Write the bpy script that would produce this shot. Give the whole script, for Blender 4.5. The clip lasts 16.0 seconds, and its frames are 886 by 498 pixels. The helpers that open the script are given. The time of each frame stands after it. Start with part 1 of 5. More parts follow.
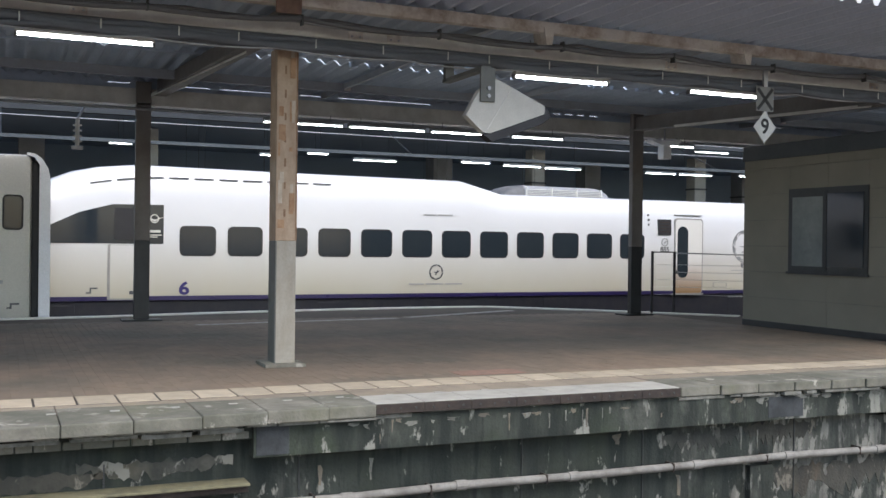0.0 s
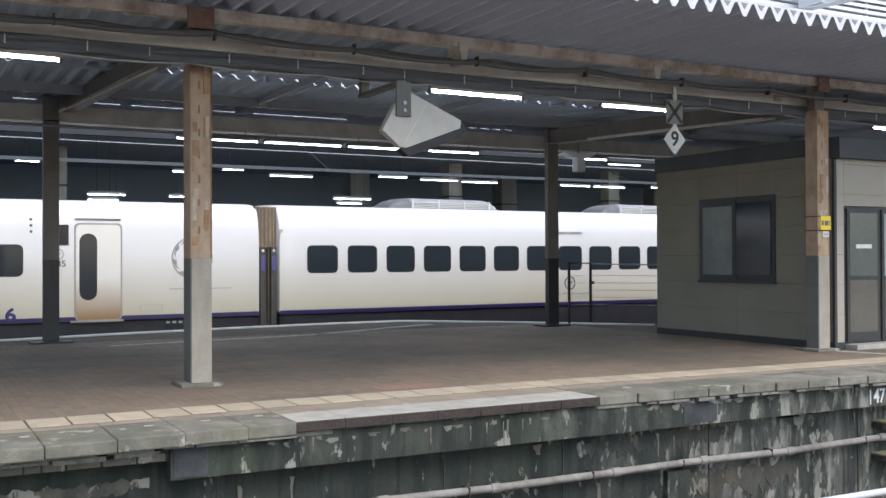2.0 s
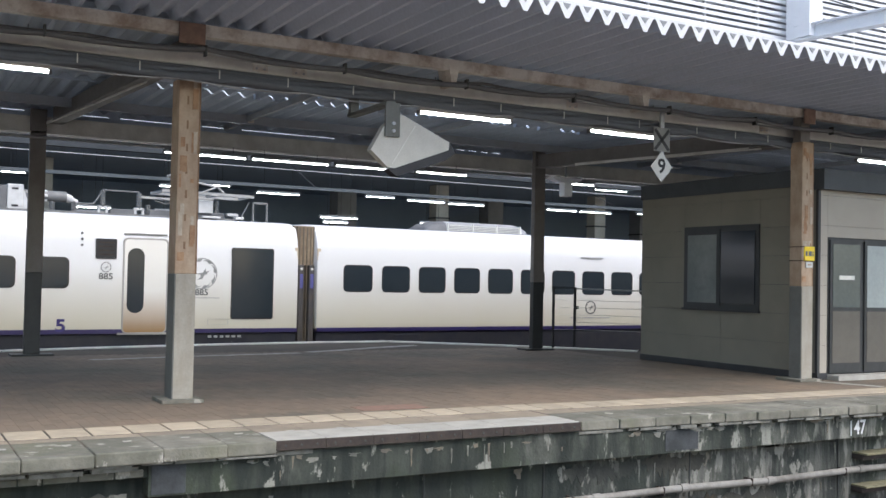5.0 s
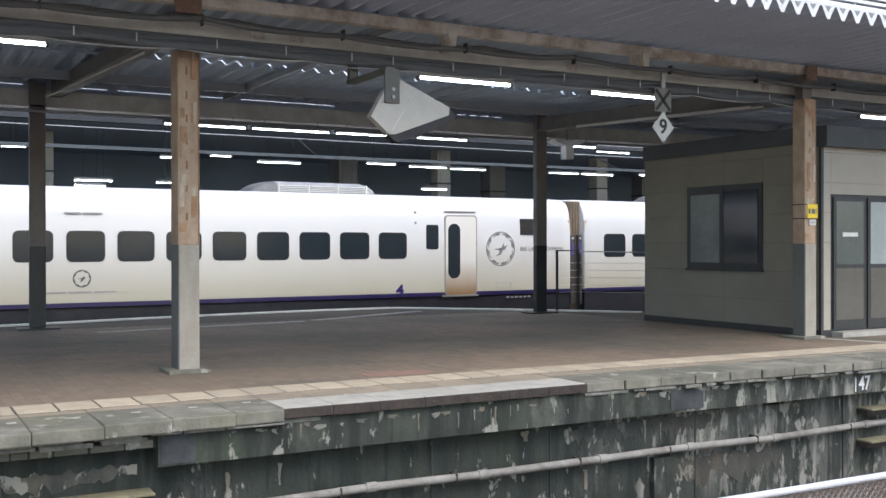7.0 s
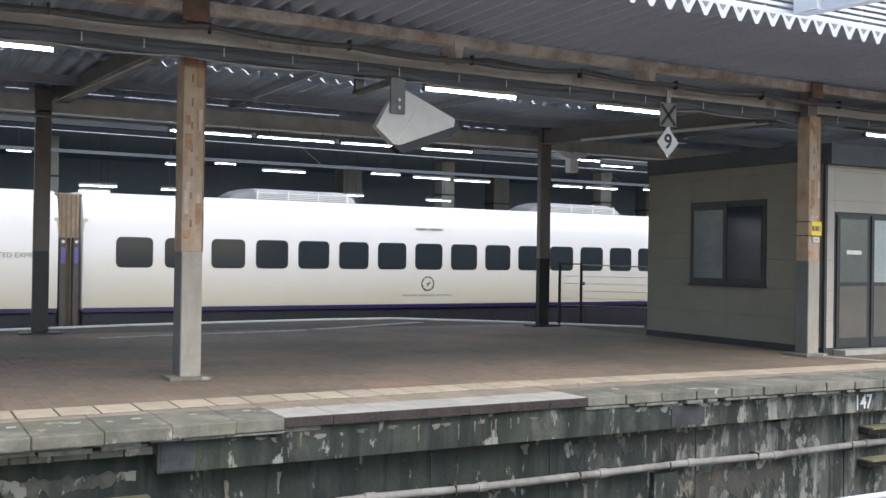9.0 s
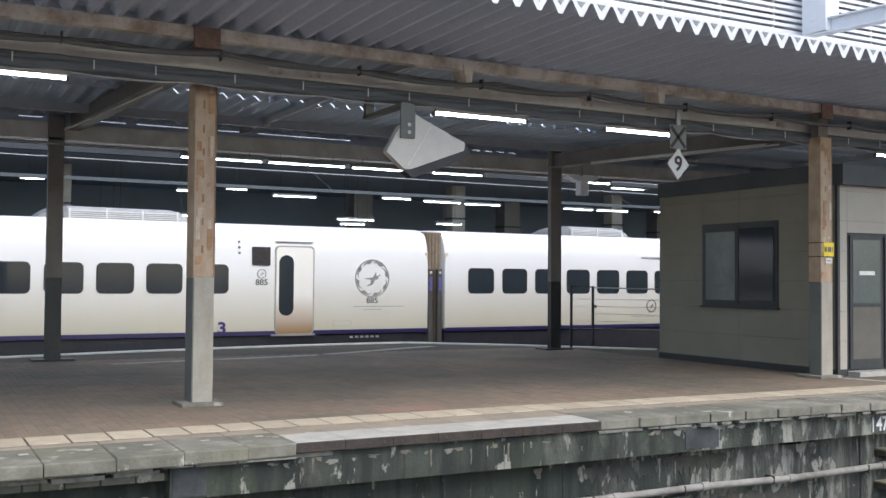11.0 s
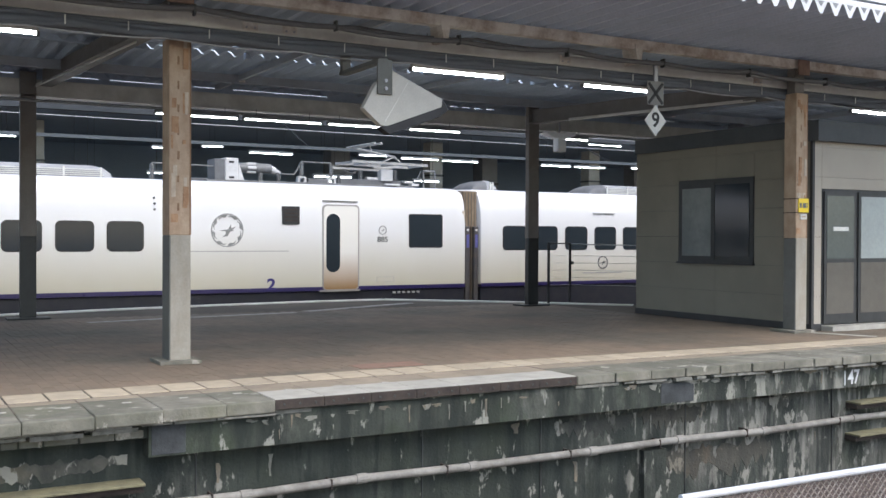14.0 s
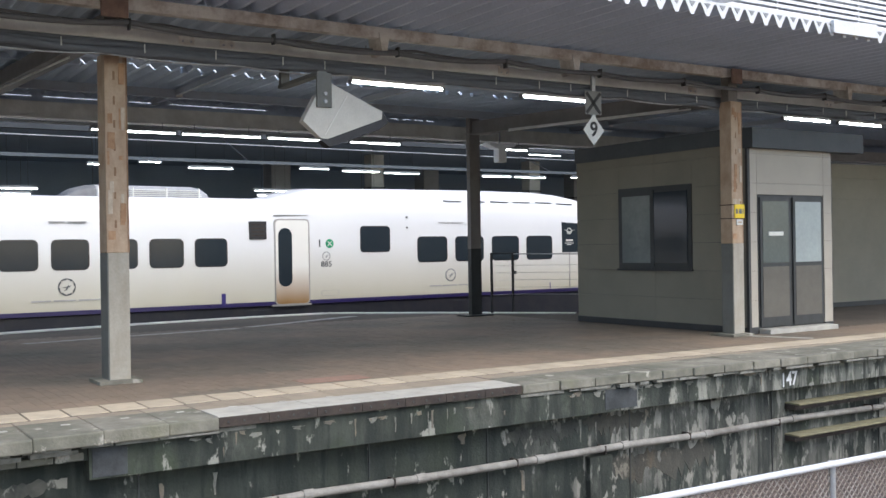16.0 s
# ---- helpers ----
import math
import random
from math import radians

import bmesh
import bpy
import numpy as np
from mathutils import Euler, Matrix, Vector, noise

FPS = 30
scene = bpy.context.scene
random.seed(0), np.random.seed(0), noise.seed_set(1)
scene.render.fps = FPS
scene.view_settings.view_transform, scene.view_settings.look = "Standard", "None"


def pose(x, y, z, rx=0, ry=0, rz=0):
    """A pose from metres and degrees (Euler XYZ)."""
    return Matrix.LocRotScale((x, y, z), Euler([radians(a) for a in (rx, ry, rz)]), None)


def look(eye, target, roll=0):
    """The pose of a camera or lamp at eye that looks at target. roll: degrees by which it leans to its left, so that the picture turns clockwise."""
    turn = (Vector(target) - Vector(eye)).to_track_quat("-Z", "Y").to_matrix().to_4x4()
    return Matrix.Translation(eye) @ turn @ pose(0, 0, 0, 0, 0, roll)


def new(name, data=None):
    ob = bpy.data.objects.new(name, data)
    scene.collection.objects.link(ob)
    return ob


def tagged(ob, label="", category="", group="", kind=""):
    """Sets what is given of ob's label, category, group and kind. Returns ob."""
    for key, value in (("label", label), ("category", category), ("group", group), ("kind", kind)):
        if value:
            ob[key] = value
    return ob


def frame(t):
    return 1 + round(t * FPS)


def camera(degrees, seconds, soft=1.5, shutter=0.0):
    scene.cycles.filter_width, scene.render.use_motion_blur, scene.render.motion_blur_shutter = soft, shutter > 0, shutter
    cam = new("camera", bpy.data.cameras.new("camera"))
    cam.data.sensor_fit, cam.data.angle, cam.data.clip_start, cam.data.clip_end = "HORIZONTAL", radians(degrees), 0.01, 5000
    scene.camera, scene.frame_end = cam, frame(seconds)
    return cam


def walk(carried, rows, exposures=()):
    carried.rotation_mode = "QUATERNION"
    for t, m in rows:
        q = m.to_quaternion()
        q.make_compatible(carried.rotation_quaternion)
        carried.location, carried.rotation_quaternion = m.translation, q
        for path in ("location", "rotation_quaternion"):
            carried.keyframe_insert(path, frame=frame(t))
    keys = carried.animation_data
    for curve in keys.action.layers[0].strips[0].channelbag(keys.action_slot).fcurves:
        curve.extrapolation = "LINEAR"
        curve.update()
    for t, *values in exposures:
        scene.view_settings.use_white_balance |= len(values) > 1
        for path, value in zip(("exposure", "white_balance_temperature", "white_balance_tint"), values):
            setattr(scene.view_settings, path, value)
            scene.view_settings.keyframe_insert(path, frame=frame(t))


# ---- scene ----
EYE = 1.35
cam = camera(47.07, 16.0)
ROWS = [  # seconds, yaw, pitch, roll of a camera held at one spot
    (0.0, -23.56, -0.30, -0.73),
    (0.5, -24.78, 0.05, -0.41),
    (1.0, -26.66, 0.35, -0.35),
    (1.5, -28.08, 0.32, -0.48),
    (2.0, -28.15, 0.52, 0.24),
    (2.5, -28.63, 0.79, 0.35),
    (3.0, -28.93, 1.24, -0.36),
    (3.5, -29.25, 1.70, -1.09),
    (4.0, -29.03, 1.92, -1.20),
    (6.5, -28.86, 0.37, -0.41),
    (7.0, -28.81, -0.21, 0.09),
    (7.5, -28.59, 0.02, 0.04),
    (8.0, -28.79, -0.04, -0.37),
    (8.5, -28.83, -0.22, -0.90),
    (9.0, -28.64, 0.42, -0.86),
    (11.5, -27.54, 1.74, -0.30),
    (12.0, -26.70, 1.00, -0.01),
    (12.5, -27.23, 0.57, 0.48),
    (13.0, -27.45, 0.59, 0.45),
    (13.5, -27.77, 0.30, 0.29),
    (14.0, -29.27, -0.66, -0.25),
    (14.5, -30.87, -1.12, -1.42),
    (15.0, -31.66, -0.41, -1.16),
    (15.5, -32.42, -0.57, -0.38),
    (16.0, -32.49, -0.02, 0.89),
]
walk(cam, [(t, pose(0, 0, EYE, 90 + pitch, roll, yaw)) for t, yaw, pitch, roll in ROWS],
     exposures=((0, 1.05), (1.5, 1.09), (4, 1.16), (8, 1.18), (12, 1.18), (16, 1.24)))

# ---- sky and daylight ----
world = bpy.data.worlds.new("overcast_sky")
scene.world = world
world.use_nodes = True
wn = world.node_tree
sky = wn.nodes.new("ShaderNodeTexSky")
sky.sky_type, sky.sun_disc = "NISHITA", False
sky.sun_elevation, sky.sun_rotation = radians(52), radians(160)
sky.air_density, sky.dust_density, sky.ozone_density = 1.0, 1.9, 1.2
wn.nodes["Background"].inputs[1].default_value = 0.15
wn.links.new(sky.outputs[0], wn.nodes["Background"].inputs[0])
sun = new("sun", bpy.data.lights.new("sun", "SUN"))
sun.data.energy, sun.data.angle, sun.data.color = 1.2, radians(40), (1.0, 0.98, 0.95)
sun.matrix_world = look((0, -6, 12), (0, 3, 0))

# ---- materials ----
def material(name, colour, rough=0.7, metal=0.0, second=None, scale=3.0, amount=0.5, fine=60.0, bump=0.15, streak=0.0, spec=0.5, jitter=0.0, island=0.0, grain=0.14, gloss=0.1):
    """A surface with large stains towards a second colour, fine grain, relief and uneven gloss."""
    m = bpy.data.materials.new(name)
    m.use_nodes = True
    t = m.node_tree
    n, link = t.nodes, t.links.new
    b = n["Principled BSDF"]
    b.inputs["Metallic"].default_value = metal
    b.inputs["Specular IOR Level"].default_value = spec
    c = (*colour, 1)
    s = (*(second or [v * 0.72 for v in colour]), 1)
    co = n.new("ShaderNodeTexCoord")
    mp = n.new("ShaderNodeMapping")
    mp.inputs["Scale"].default_value = (1, 1, 1 - 0.85 * streak)
    link(co.outputs["Object"], mp.inputs[0])
    big = n.new("ShaderNodeTexNoise")
    big.inputs["Scale"].default_value, big.inputs["Detail"].default_value, big.inputs["Roughness"].default_value = scale, 6, 0.65
    link(mp.outputs[0], big.inputs[0])
    small = n.new("ShaderNodeTexNoise")
    small.inputs["Scale"].default_value, small.inputs["Detail"].default_value = fine, 3
    link(co.outputs["Object"], small.inputs[0])
    ramp = n.new("ShaderNodeMapRange")
    ramp.inputs[1].default_value, ramp.inputs[2].default_value = 0.40, 0.64
    ramp.inputs[4].default_value = amount
    link(big.outputs[0], ramp.inputs[0])
    mix = n.new("ShaderNodeMix")
    mix.data_type = "RGBA"
    mix.inputs[6].default_value, mix.inputs[7].default_value = c, s
    link(ramp.outputs[0], mix.inputs[0])
    gr = n.new("ShaderNodeMapRange")
    gr.inputs[3].default_value, gr.inputs[4].default_value = 1 - grain, 1 + grain
    link(small.outputs[0], gr.inputs[0])
    out = gr.outputs[0]
    if jitter or island:
        oi = n.new("ShaderNodeObjectInfo" if jitter else "ShaderNodeNewGeometry")
        jr = n.new("ShaderNodeMapRange")
        jr.inputs[3].default_value, jr.inputs[4].default_value = 1 - jitter - island, 1 + jitter + island
        link(oi.outputs["Random" if jitter else "Random Per Island"], jr.inputs[0])
        mm = n.new("ShaderNodeMath")
        mm.operation = "MULTIPLY"
        link(out, mm.inputs[0]), link(jr.outputs[0], mm.inputs[1])
        out = mm.outputs[0]
    sc = n.new("ShaderNodeVectorMath")
    sc.operation = "SCALE"
    link(mix.outputs[2], sc.inputs[0]), link(out, sc.inputs["Scale"])
    link(sc.outputs[0], b.inputs["Base Color"])
    rr = n.new("ShaderNodeMapRange")
    rr.inputs[3].default_value, rr.inputs[4].default_value = max(0.02, rough - gloss), min(1, rough + gloss)
    link(big.outputs[0], rr.inputs[0]), link(rr.outputs[0], b.inputs["Roughness"])
    if bump:
        bp = n.new("ShaderNodeBump")
        bp.inputs["Strength"].default_value, bp.inputs["Distance"].default_value = bump, 0.01
        link(small.outputs[0], bp.inputs["Height"]), link(bp.outputs[0], b.inputs["Normal"])
    return m


def glowing(name, colour, strength):
    m = bpy.data.materials.new(name)
    m.use_nodes = True
    b = m.node_tree.nodes["Principled BSDF"]
    b.inputs["Base Color"].default_value = (0.9, 0.9, 0.9, 1)
    b.inputs["Emission Color"].default_value, b.inputs["Emission Strength"].default_value = (*colour, 1), strength
    return m


def weathered(name, pale, grey, black, moss, streak=(5.0, 5.0, 0.7), edge=0.6, runs=None):
    """Old concrete: grey ground, run-down black streaks, sharp pale flakes, moss; runs: x from and to which washed-out pale runs grow more frequent."""
    m = material(name, grey, 0.9, 0, [v * 0.55 for v in grey], 2.0, 0.9, 40, 0.6)
    t = m.node_tree
    n, link = t.nodes, t.links.new
    bs = n["Principled BSDF"]
    out = bs.inputs["Base Color"].links[0].from_socket
    co = n.new("ShaderNodeTexCoord")

    def layer(out, colour, scale, size, lo, hi, detail, most, extra=None):
        mp = n.new("ShaderNodeMapping")
        mp.inputs["Scale"].default_value = scale
        mp.inputs["Location"].default_value = (lo * 37, size * 11, hi * 23)
        link(co.outputs["Object"], mp.inputs[0])
        no = n.new("ShaderNodeTexNoise")
        no.inputs["Scale"].default_value, no.inputs["Detail"].default_value, no.inputs["Roughness"].default_value = size, detail, 0.62
        link(mp.outputs[0], no.inputs[0])
        value = no.outputs[0]
        if extra is not None:
            add = n.new("ShaderNodeMath")
            add.operation = "ADD"
            link(value, add.inputs[0]), link(extra, add.inputs[1])
            value = add.outputs[0]
        mr = n.new("ShaderNodeMapRange")
        mr.inputs[1].default_value, mr.inputs[2].default_value, mr.inputs[4].default_value = lo, hi, most
        link(value, mr.inputs[0])
        mx = n.new("ShaderNodeMix")
        mx.data_type = "RGBA"
        mx.inputs[7].default_value = (*colour, 1)
        link(mr.outputs[0], mx.inputs[0]), link(out, mx.inputs[6])
        return mx.outputs[2]

    out = layer(out, moss, (1.2, 1.2, 1.0), 1.0, 0.52, 0.66, 5, 0.9)
    if runs:
        sep = n.new("ShaderNodeSeparateXYZ")
        link(co.outputs["Object"], sep.inputs[0])
        more = n.new("ShaderNodeMapRange")
        more.inputs[1].default_value, more.inputs[2].default_value, more.inputs[3].default_value, more.inputs[4].default_value = runs[0], runs[1], -0.15, 0.015
        link(sep.outputs[0], more.inputs[0])
        half = [0.5 * a + 0.5 * b for a, b in zip(pale, grey)]
        out = layer(out, half, (1.6, 1.6, 0.8), 1.0, 0.46, 0.60, 6, 0.85, more.outputs[0])
        out = layer(out, pale, (5.5, 5.5, 1.9), 1.0, 0.53, 0.58, 9, 0.9, more.outputs[0])
    out = layer(out, black, streak, 0.55, 0.44, 0.60, 8, 0.85)
    out = layer(out, pale, (4.5, 4.5, 2.2), 1.0, edge, edge + 0.03, 10, 0.9)
    if not runs:
        out = layer(out, black, (0.9, 0.9, 0.5), 1.0, 0.50, 0.72, 6, 0.9)
    else:
        out = layer(out, black, (11.0, 11.0, 1.2), 1.0, 0.57, 0.68, 6, 0.8)
    link(out, bs.inputs["Base Color"])
    return m


M = {}
M["paving"] = material("brick_paving", (0.200, 0.150, 0.106), 0.75, 0, (0.105, 0.094, 0.074), 0.38, 0.9, 90, 0.2, jitter=0.09)
M["joint"] = material("paving_bed", (0.115, 0.09, 0.068), 0.9, 0, (0.06, 0.05, 0.04), 0.6, 0.7, 60, 0.3)
M["coping"] = weathered("weathered_coping", (0.34, 0.325, 0.275), (0.225, 0.213, 0.172), (0.10, 0.10, 0.076), (0.135, 0.135, 0.088), (3.0, 3.0, 3.0))
M["concrete"] = weathered("stained_concrete", (0.24, 0.24, 0.205), (0.044, 0.051, 0.040), (0.012, 0.016, 0.013), (0.03, 0.042, 0.022), (9.0, 9.0, 1.6), 0.60, (4.0, 9.5))
M["concrete_dark"] = weathered("damp_concrete", (0.225, 0.22, 0.19), (0.034, 0.041, 0.033), (0.009, 0.013, 0.011), (0.030, 0.037, 0.025), (7.0, 7.0, 0.5), 0.59, (4.5, 9.0))
M["yellow_tile"] = material("tactile_tile", (0.42, 0.355, 0.262), 0.75, 0, (0.33, 0.285, 0.22), 6, 0.8, 80, 0.2, jitter=0.12)
M["white_tile"] = material("pale_slab", (0.385, 0.37, 0.325), 0.7, 0, (0.28, 0.27, 0.24), 5, 0.7, 80, 0.2, jitter=0.06)
M["rust_steel"] = material("rusty_edge_steel", (0.052, 0.039, 0.031), 0.85, 0.1, (0.024, 0.02, 0.018), 8, 0.8, 60, 0.4)
M["pillar_tan"] = material("worn_tan_paint", (0.43, 0.32, 0.22), 0.65, 0, (0.30, 0.195, 0.12), 5, 0.8, 40, 0.25, streak=0.6)
M["pillar_grey"] = material("grey_paint", (0.13, 0.132, 0.118), 0.6, 0, (0.10, 0.10, 0.085), 3, 0.7, 40, 0.15)
M["pillar_dark"] = material("brown_steel_paint", (0.36, 0.385, 0.42), 0.65, 0, (0.32, 0.325, 0.33), 3, 0.7, 40, 0.2)
M["beam"] = material("grey_beige_steel", (0.66, 0.645, 0.59), 0.7, 0, (0.50, 0.48, 0.43), 2.5, 0.8, 40, 0.2)
M["beam_rust"] = material("rusting_beam_paint", (0.70, 0.66, 0.59), 0.75, 0, (0.36, 0.28, 0.215), 4, 0.9, 40, 0.3)
M["deck"] = material("folded_roof_sheet", (0.57, 0.63, 0.74), 0.6, 0, (0.48, 0.55, 0.64), 0.8, 0.7, 30, 0.1)
M["deck_end"] = material("white_roof_end", (0.60, 0.61, 0.62), 0.5, 0, (0.5, 0.5, 0.5), 4, 0.5, 40, 0.1)
M["cable"] = material("black_cable", (0.10, 0.10, 0.105), 0.5, 0, None, 6, 0.5, 50, 0.1)
# office siding in two tones: darker for its shaded faces, lighter for the front
M["wall_panel"] = material("taupe_siding_shaded", (0.248, 0.226, 0.18), 0.7, 0, (0.21, 0.193, 0.153), 1.2, 0.6, 80, 0.12, spec=0.25)
M["wall_light"] = material("beige_siding_lit", (0.37, 0.335, 0.275), 0.6, 0, (0.32, 0.29, 0.24), 1.2, 0.6, 80, 0.12)
M["frame_dark"] = material("dark_bronze_frame", (0.038, 0.04, 0.04), 0.5, 0.2, None, 6, 0.5, 60, 0.05)
M["door_grey"] = material("grey_green_door", (0.125, 0.116, 0.098), 0.6, 0, None, 3, 0.4, 60, 0.05, spec=0.2)
M["plinth"] = material("black_plinth", (0.04, 0.04, 0.04), 0.6, 0, None, 4, 0.5, 50, 0.1)
M["train_white"] = material("white_train_paint", (0.80, 0.80, 0.79), 0.22, 0, (0.77, 0.765, 0.74), 0.5, 0.5, 30, 0.0, spec=0.5)
M["train_purple"] = material("purple_stripe", (0.030, 0.022, 0.095), 0.3, 0, None, 4, 0.3, 40, 0.0)
M["train_skirt"] = material("dark_skirt", (0.016, 0.017, 0.026), 0.5, 0, (0.035, 0.032, 0.035), 3, 0.6, 40, 0.1)
M["glass_dark"] = material("dark_window_glass", (0.022, 0.030, 0.038), 0.07, 0, (0.03, 0.038, 0.044), 0.7, 0.6, 20, 0.0, spec=0.42, grain=0.02)
M["rubber"] = material("black_rubber", (0.022, 0.022, 0.024), 0.6, 0, None, 5, 0.4, 40, 0.0)
M["gangway"] = material("gangway_brown", (0.105, 0.088, 0.068), 0.7, 0, (0.16, 0.125, 0.085), 3, 0.7, 40, 0.1)
M["steel"] = material("galvanised_steel", (0.40, 0.41, 0.42), 0.45, 0.6, (0.3, 0.3, 0.3), 6, 0.6, 60, 0.1)
M["roof_unit"] = material("light_grey_unit", (0.30, 0.31, 0.32), 0.5, 0.1, (0.22, 0.22, 0.225), 4, 0.6, 50, 0.1)
M["dirt"] = material("brown_brake_dust", (0.42, 0.32, 0.20), 0.7, 0, (0.65, 0.58, 0.46), 4, 0.9, 40, 0.0)
M["ink"] = material("dark_grey_lettering", (0.10, 0.105, 0.11), 0.4, 0, None, 4, 0.3, 40, 0.0)
M["ink_faint"] = material("pale_grey_lettering", (0.38, 0.38, 0.37), 0.4, 0, None, 4, 0.3, 40, 0.0)
M["silver_car"] = material("dull_silver_car", (0.58, 0.565, 0.50), 0.4, 0.1, (0.52, 0.505, 0.45), 0.8, 0.6, 40, 0.0)
M["dark_back"] = material("dark_blue_grey_wall", (0.20, 0.265, 0.335), 0.9, 0, (0.165, 0.22, 0.285), 0.3, 0.6, 20, 0.1)
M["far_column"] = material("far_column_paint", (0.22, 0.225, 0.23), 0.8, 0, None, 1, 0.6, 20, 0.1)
M["ballast"] = material("track_ballast", (0.105, 0.077, 0.067), 0.95, 0, (0.03, 0.022, 0.02), 14, 0.9, 45, 1.0)
M["white_sign"] = material("white_enamel", (0.62, 0.62, 0.58), 0.45, 0, (0.5, 0.5, 0.46), 5, 0.4, 60, 0.05)
M["box_cream"] = material("cream_housing", (0.50, 0.48, 0.42), 0.5, 0, (0.42, 0.40, 0.35), 4, 0.6, 60, 0.08)
M["tube"] = glowing("lit_tube", (0.93, 1.0, 1.0), 10.0)
M["yellow"] = material("yellow_notice", (0.80, 0.58, 0.03), 0.5, 0, None, 6, 0.3, 60, 0.0)
M["facade_white"] = material("white_louvre", (0.74, 0.75, 0.77), 0.5, 0, (0.66, 0.67, 0.69), 1, 0.5, 30, 0.0)
M["moss"] = material("mossy_timber", (0.18, 0.165, 0.095), 0.85, 0, (0.09, 0.085, 0.055), 5, 0.8, 50, 0.3)
M["pipe"] = material("grimy_pipe", (0.235, 0.225, 0.20), 0.7, 0, (0.12, 0.11, 0.095), 4, 0.85, 50, 0.3)
M["green"] = material("green_mark", (0.02, 0.30, 0.14), 0.4, 0, None, 5, 0.3, 40, 0.0)

M["paving_far"] = material("brick_paving_joined", (0.200, 0.150, 0.106), 0.75, 0, (0.105, 0.094, 0.074), 0.38, 0.9, 90, 0.2, island=0.09)
M["patch_grey"] = material("grey_cover_plate", (0.045, 0.049, 0.052), 0.8, 0, (0.022, 0.026, 0.026), 5, 0.8, 60, 0.3)
M["flake"] = material("pale_render", (0.20, 0.198, 0.17), 0.9, 0, (0.09, 0.09, 0.076), 9, 0.9, 50, 0.4)
M["flake_tan"] = material("tan_render", (0.17, 0.145, 0.105), 0.9, 0, (0.11, 0.10, 0.085), 9, 0.9, 50, 0.4)
M["red_mark"] = material("faded_red_paint", (0.27, 0.155, 0.12), 0.8, 0, (0.19, 0.135, 0.10), 9, 0.9, 60, 0.1)
M["white_paint"] = material("white_paint", (0.72, 0.73, 0.72), 0.7, 0, None, 8, 0.4, 60, 0.1)
M["frosted"] = material("frosted_glass", (0.30, 0.34, 0.33), 0.35, 0, (0.22, 0.25, 0.245), 0.9, 0.6, 20, 0.0)
M["door_glass_dark"] = material("grey_door_glass", (0.085, 0.105, 0.10), 0.2, 0, (0.06, 0.075, 0.072), 0.8, 0.6, 20, 0.0)
M["plate_grey"] = material("grey_sign_plate", (0.20, 0.20, 0.19), 0.5, 0, None, 5, 0.4, 60, 0.05)
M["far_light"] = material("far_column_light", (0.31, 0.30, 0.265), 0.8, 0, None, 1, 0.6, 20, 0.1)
# core and inner rails hold the shade behind the louvres in their colour
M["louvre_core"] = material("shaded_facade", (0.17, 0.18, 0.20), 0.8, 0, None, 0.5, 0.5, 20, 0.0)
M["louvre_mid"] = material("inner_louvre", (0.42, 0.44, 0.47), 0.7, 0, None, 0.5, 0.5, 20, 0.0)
M["white_rail"] = material("whitened_galvanised_rail", (0.62, 0.63, 0.65), 0.4, 0.2, (0.5, 0.5, 0.5), 5, 0.5, 60, 0.05)
M["mesh_wire"] = material("rusty_mesh_wire", (0.27, 0.245, 0.215), 0.7, 0.1, (0.15, 0.115, 0.09), 6, 0.7, 60, 0.1)
M["eave"] = material("dark_eave_board", (0.07, 0.078, 0.084), 0.7, 0, None, 2, 0.5, 40, 0.05)
# darker copy of the folded roof sheet, with the inner roof's shade coloured in
M["deck_inner"] = material("shaded_roof_sheet", (0.44, 0.51, 0.60), 0.7, 0, (0.36, 0.42, 0.50), 0.8, 0.7, 30, 0.1)

M["edge_paint"] = material("pale_edge_paint", (0.78, 0.76, 0.68), 0.7, 0, (0.55, 0.52, 0.45), 3, 0.7, 60, 0.1)
M["cable_tray"] = material("black_cable_tray", (0.11, 0.12, 0.135), 0.7, 0, None, 3, 0.5, 40, 0.1)
M["lamp_body"] = material("grey_lamp_body", (0.22, 0.23, 0.24), 0.6, 0, None, 4, 0.4, 60, 0.0)

M["window_frost"] = material("grey_frosted_glass", (0.215, 0.23, 0.215), 0.4, 0, (0.12, 0.135, 0.135), 1.2, 0.8, 20, 0.0, spec=0.3)
M["black_print"] = material("black_print", (0.015, 0.015, 0.016), 0.5, 0, None, 4, 0.3, 40, 0.0)
M["bright_white"] = material("bright_white_plastic", (0.92, 0.93, 0.94), 0.4, 0, (0.86, 0.87, 0.88), 4, 0.4, 40, 0.0)

M["dark_fascia"] = material("dark_fascia", (0.03, 0.035, 0.041), 0.8, 0, None, 1, 0.5, 20, 0.0)
M["dim_rail"] = material("dim_grey_rail", (0.055, 0.066, 0.074), 0.7, 0, None, 1, 0.5, 20, 0.0)
M["unit_dark"] = material("dark_grey_hood", (0.12, 0.125, 0.13), 0.6, 0, (0.08, 0.08, 0.085), 3, 0.6, 40, 0.1)


# ---- mesh helpers ----
def box(bm, x0, x1, y0, y1, z0, z1, bevel=0.0):
    g = bmesh.ops.create_cube(bm, size=1, matrix=Matrix.LocRotScale(((x0 + x1) / 2, (y0 + y1) / 2, (z0 + z1) / 2), None, (abs(x1 - x0), abs(y1 - y0), abs(z1 - z0))))
    if bevel:
        edges = list({e for v in g["verts"] for e in v.link_edges})
        bmesh.ops.bevel(bm, geom=edges, offset=bevel, segments=2, affect="EDGES", profile=0.5)
    return bm


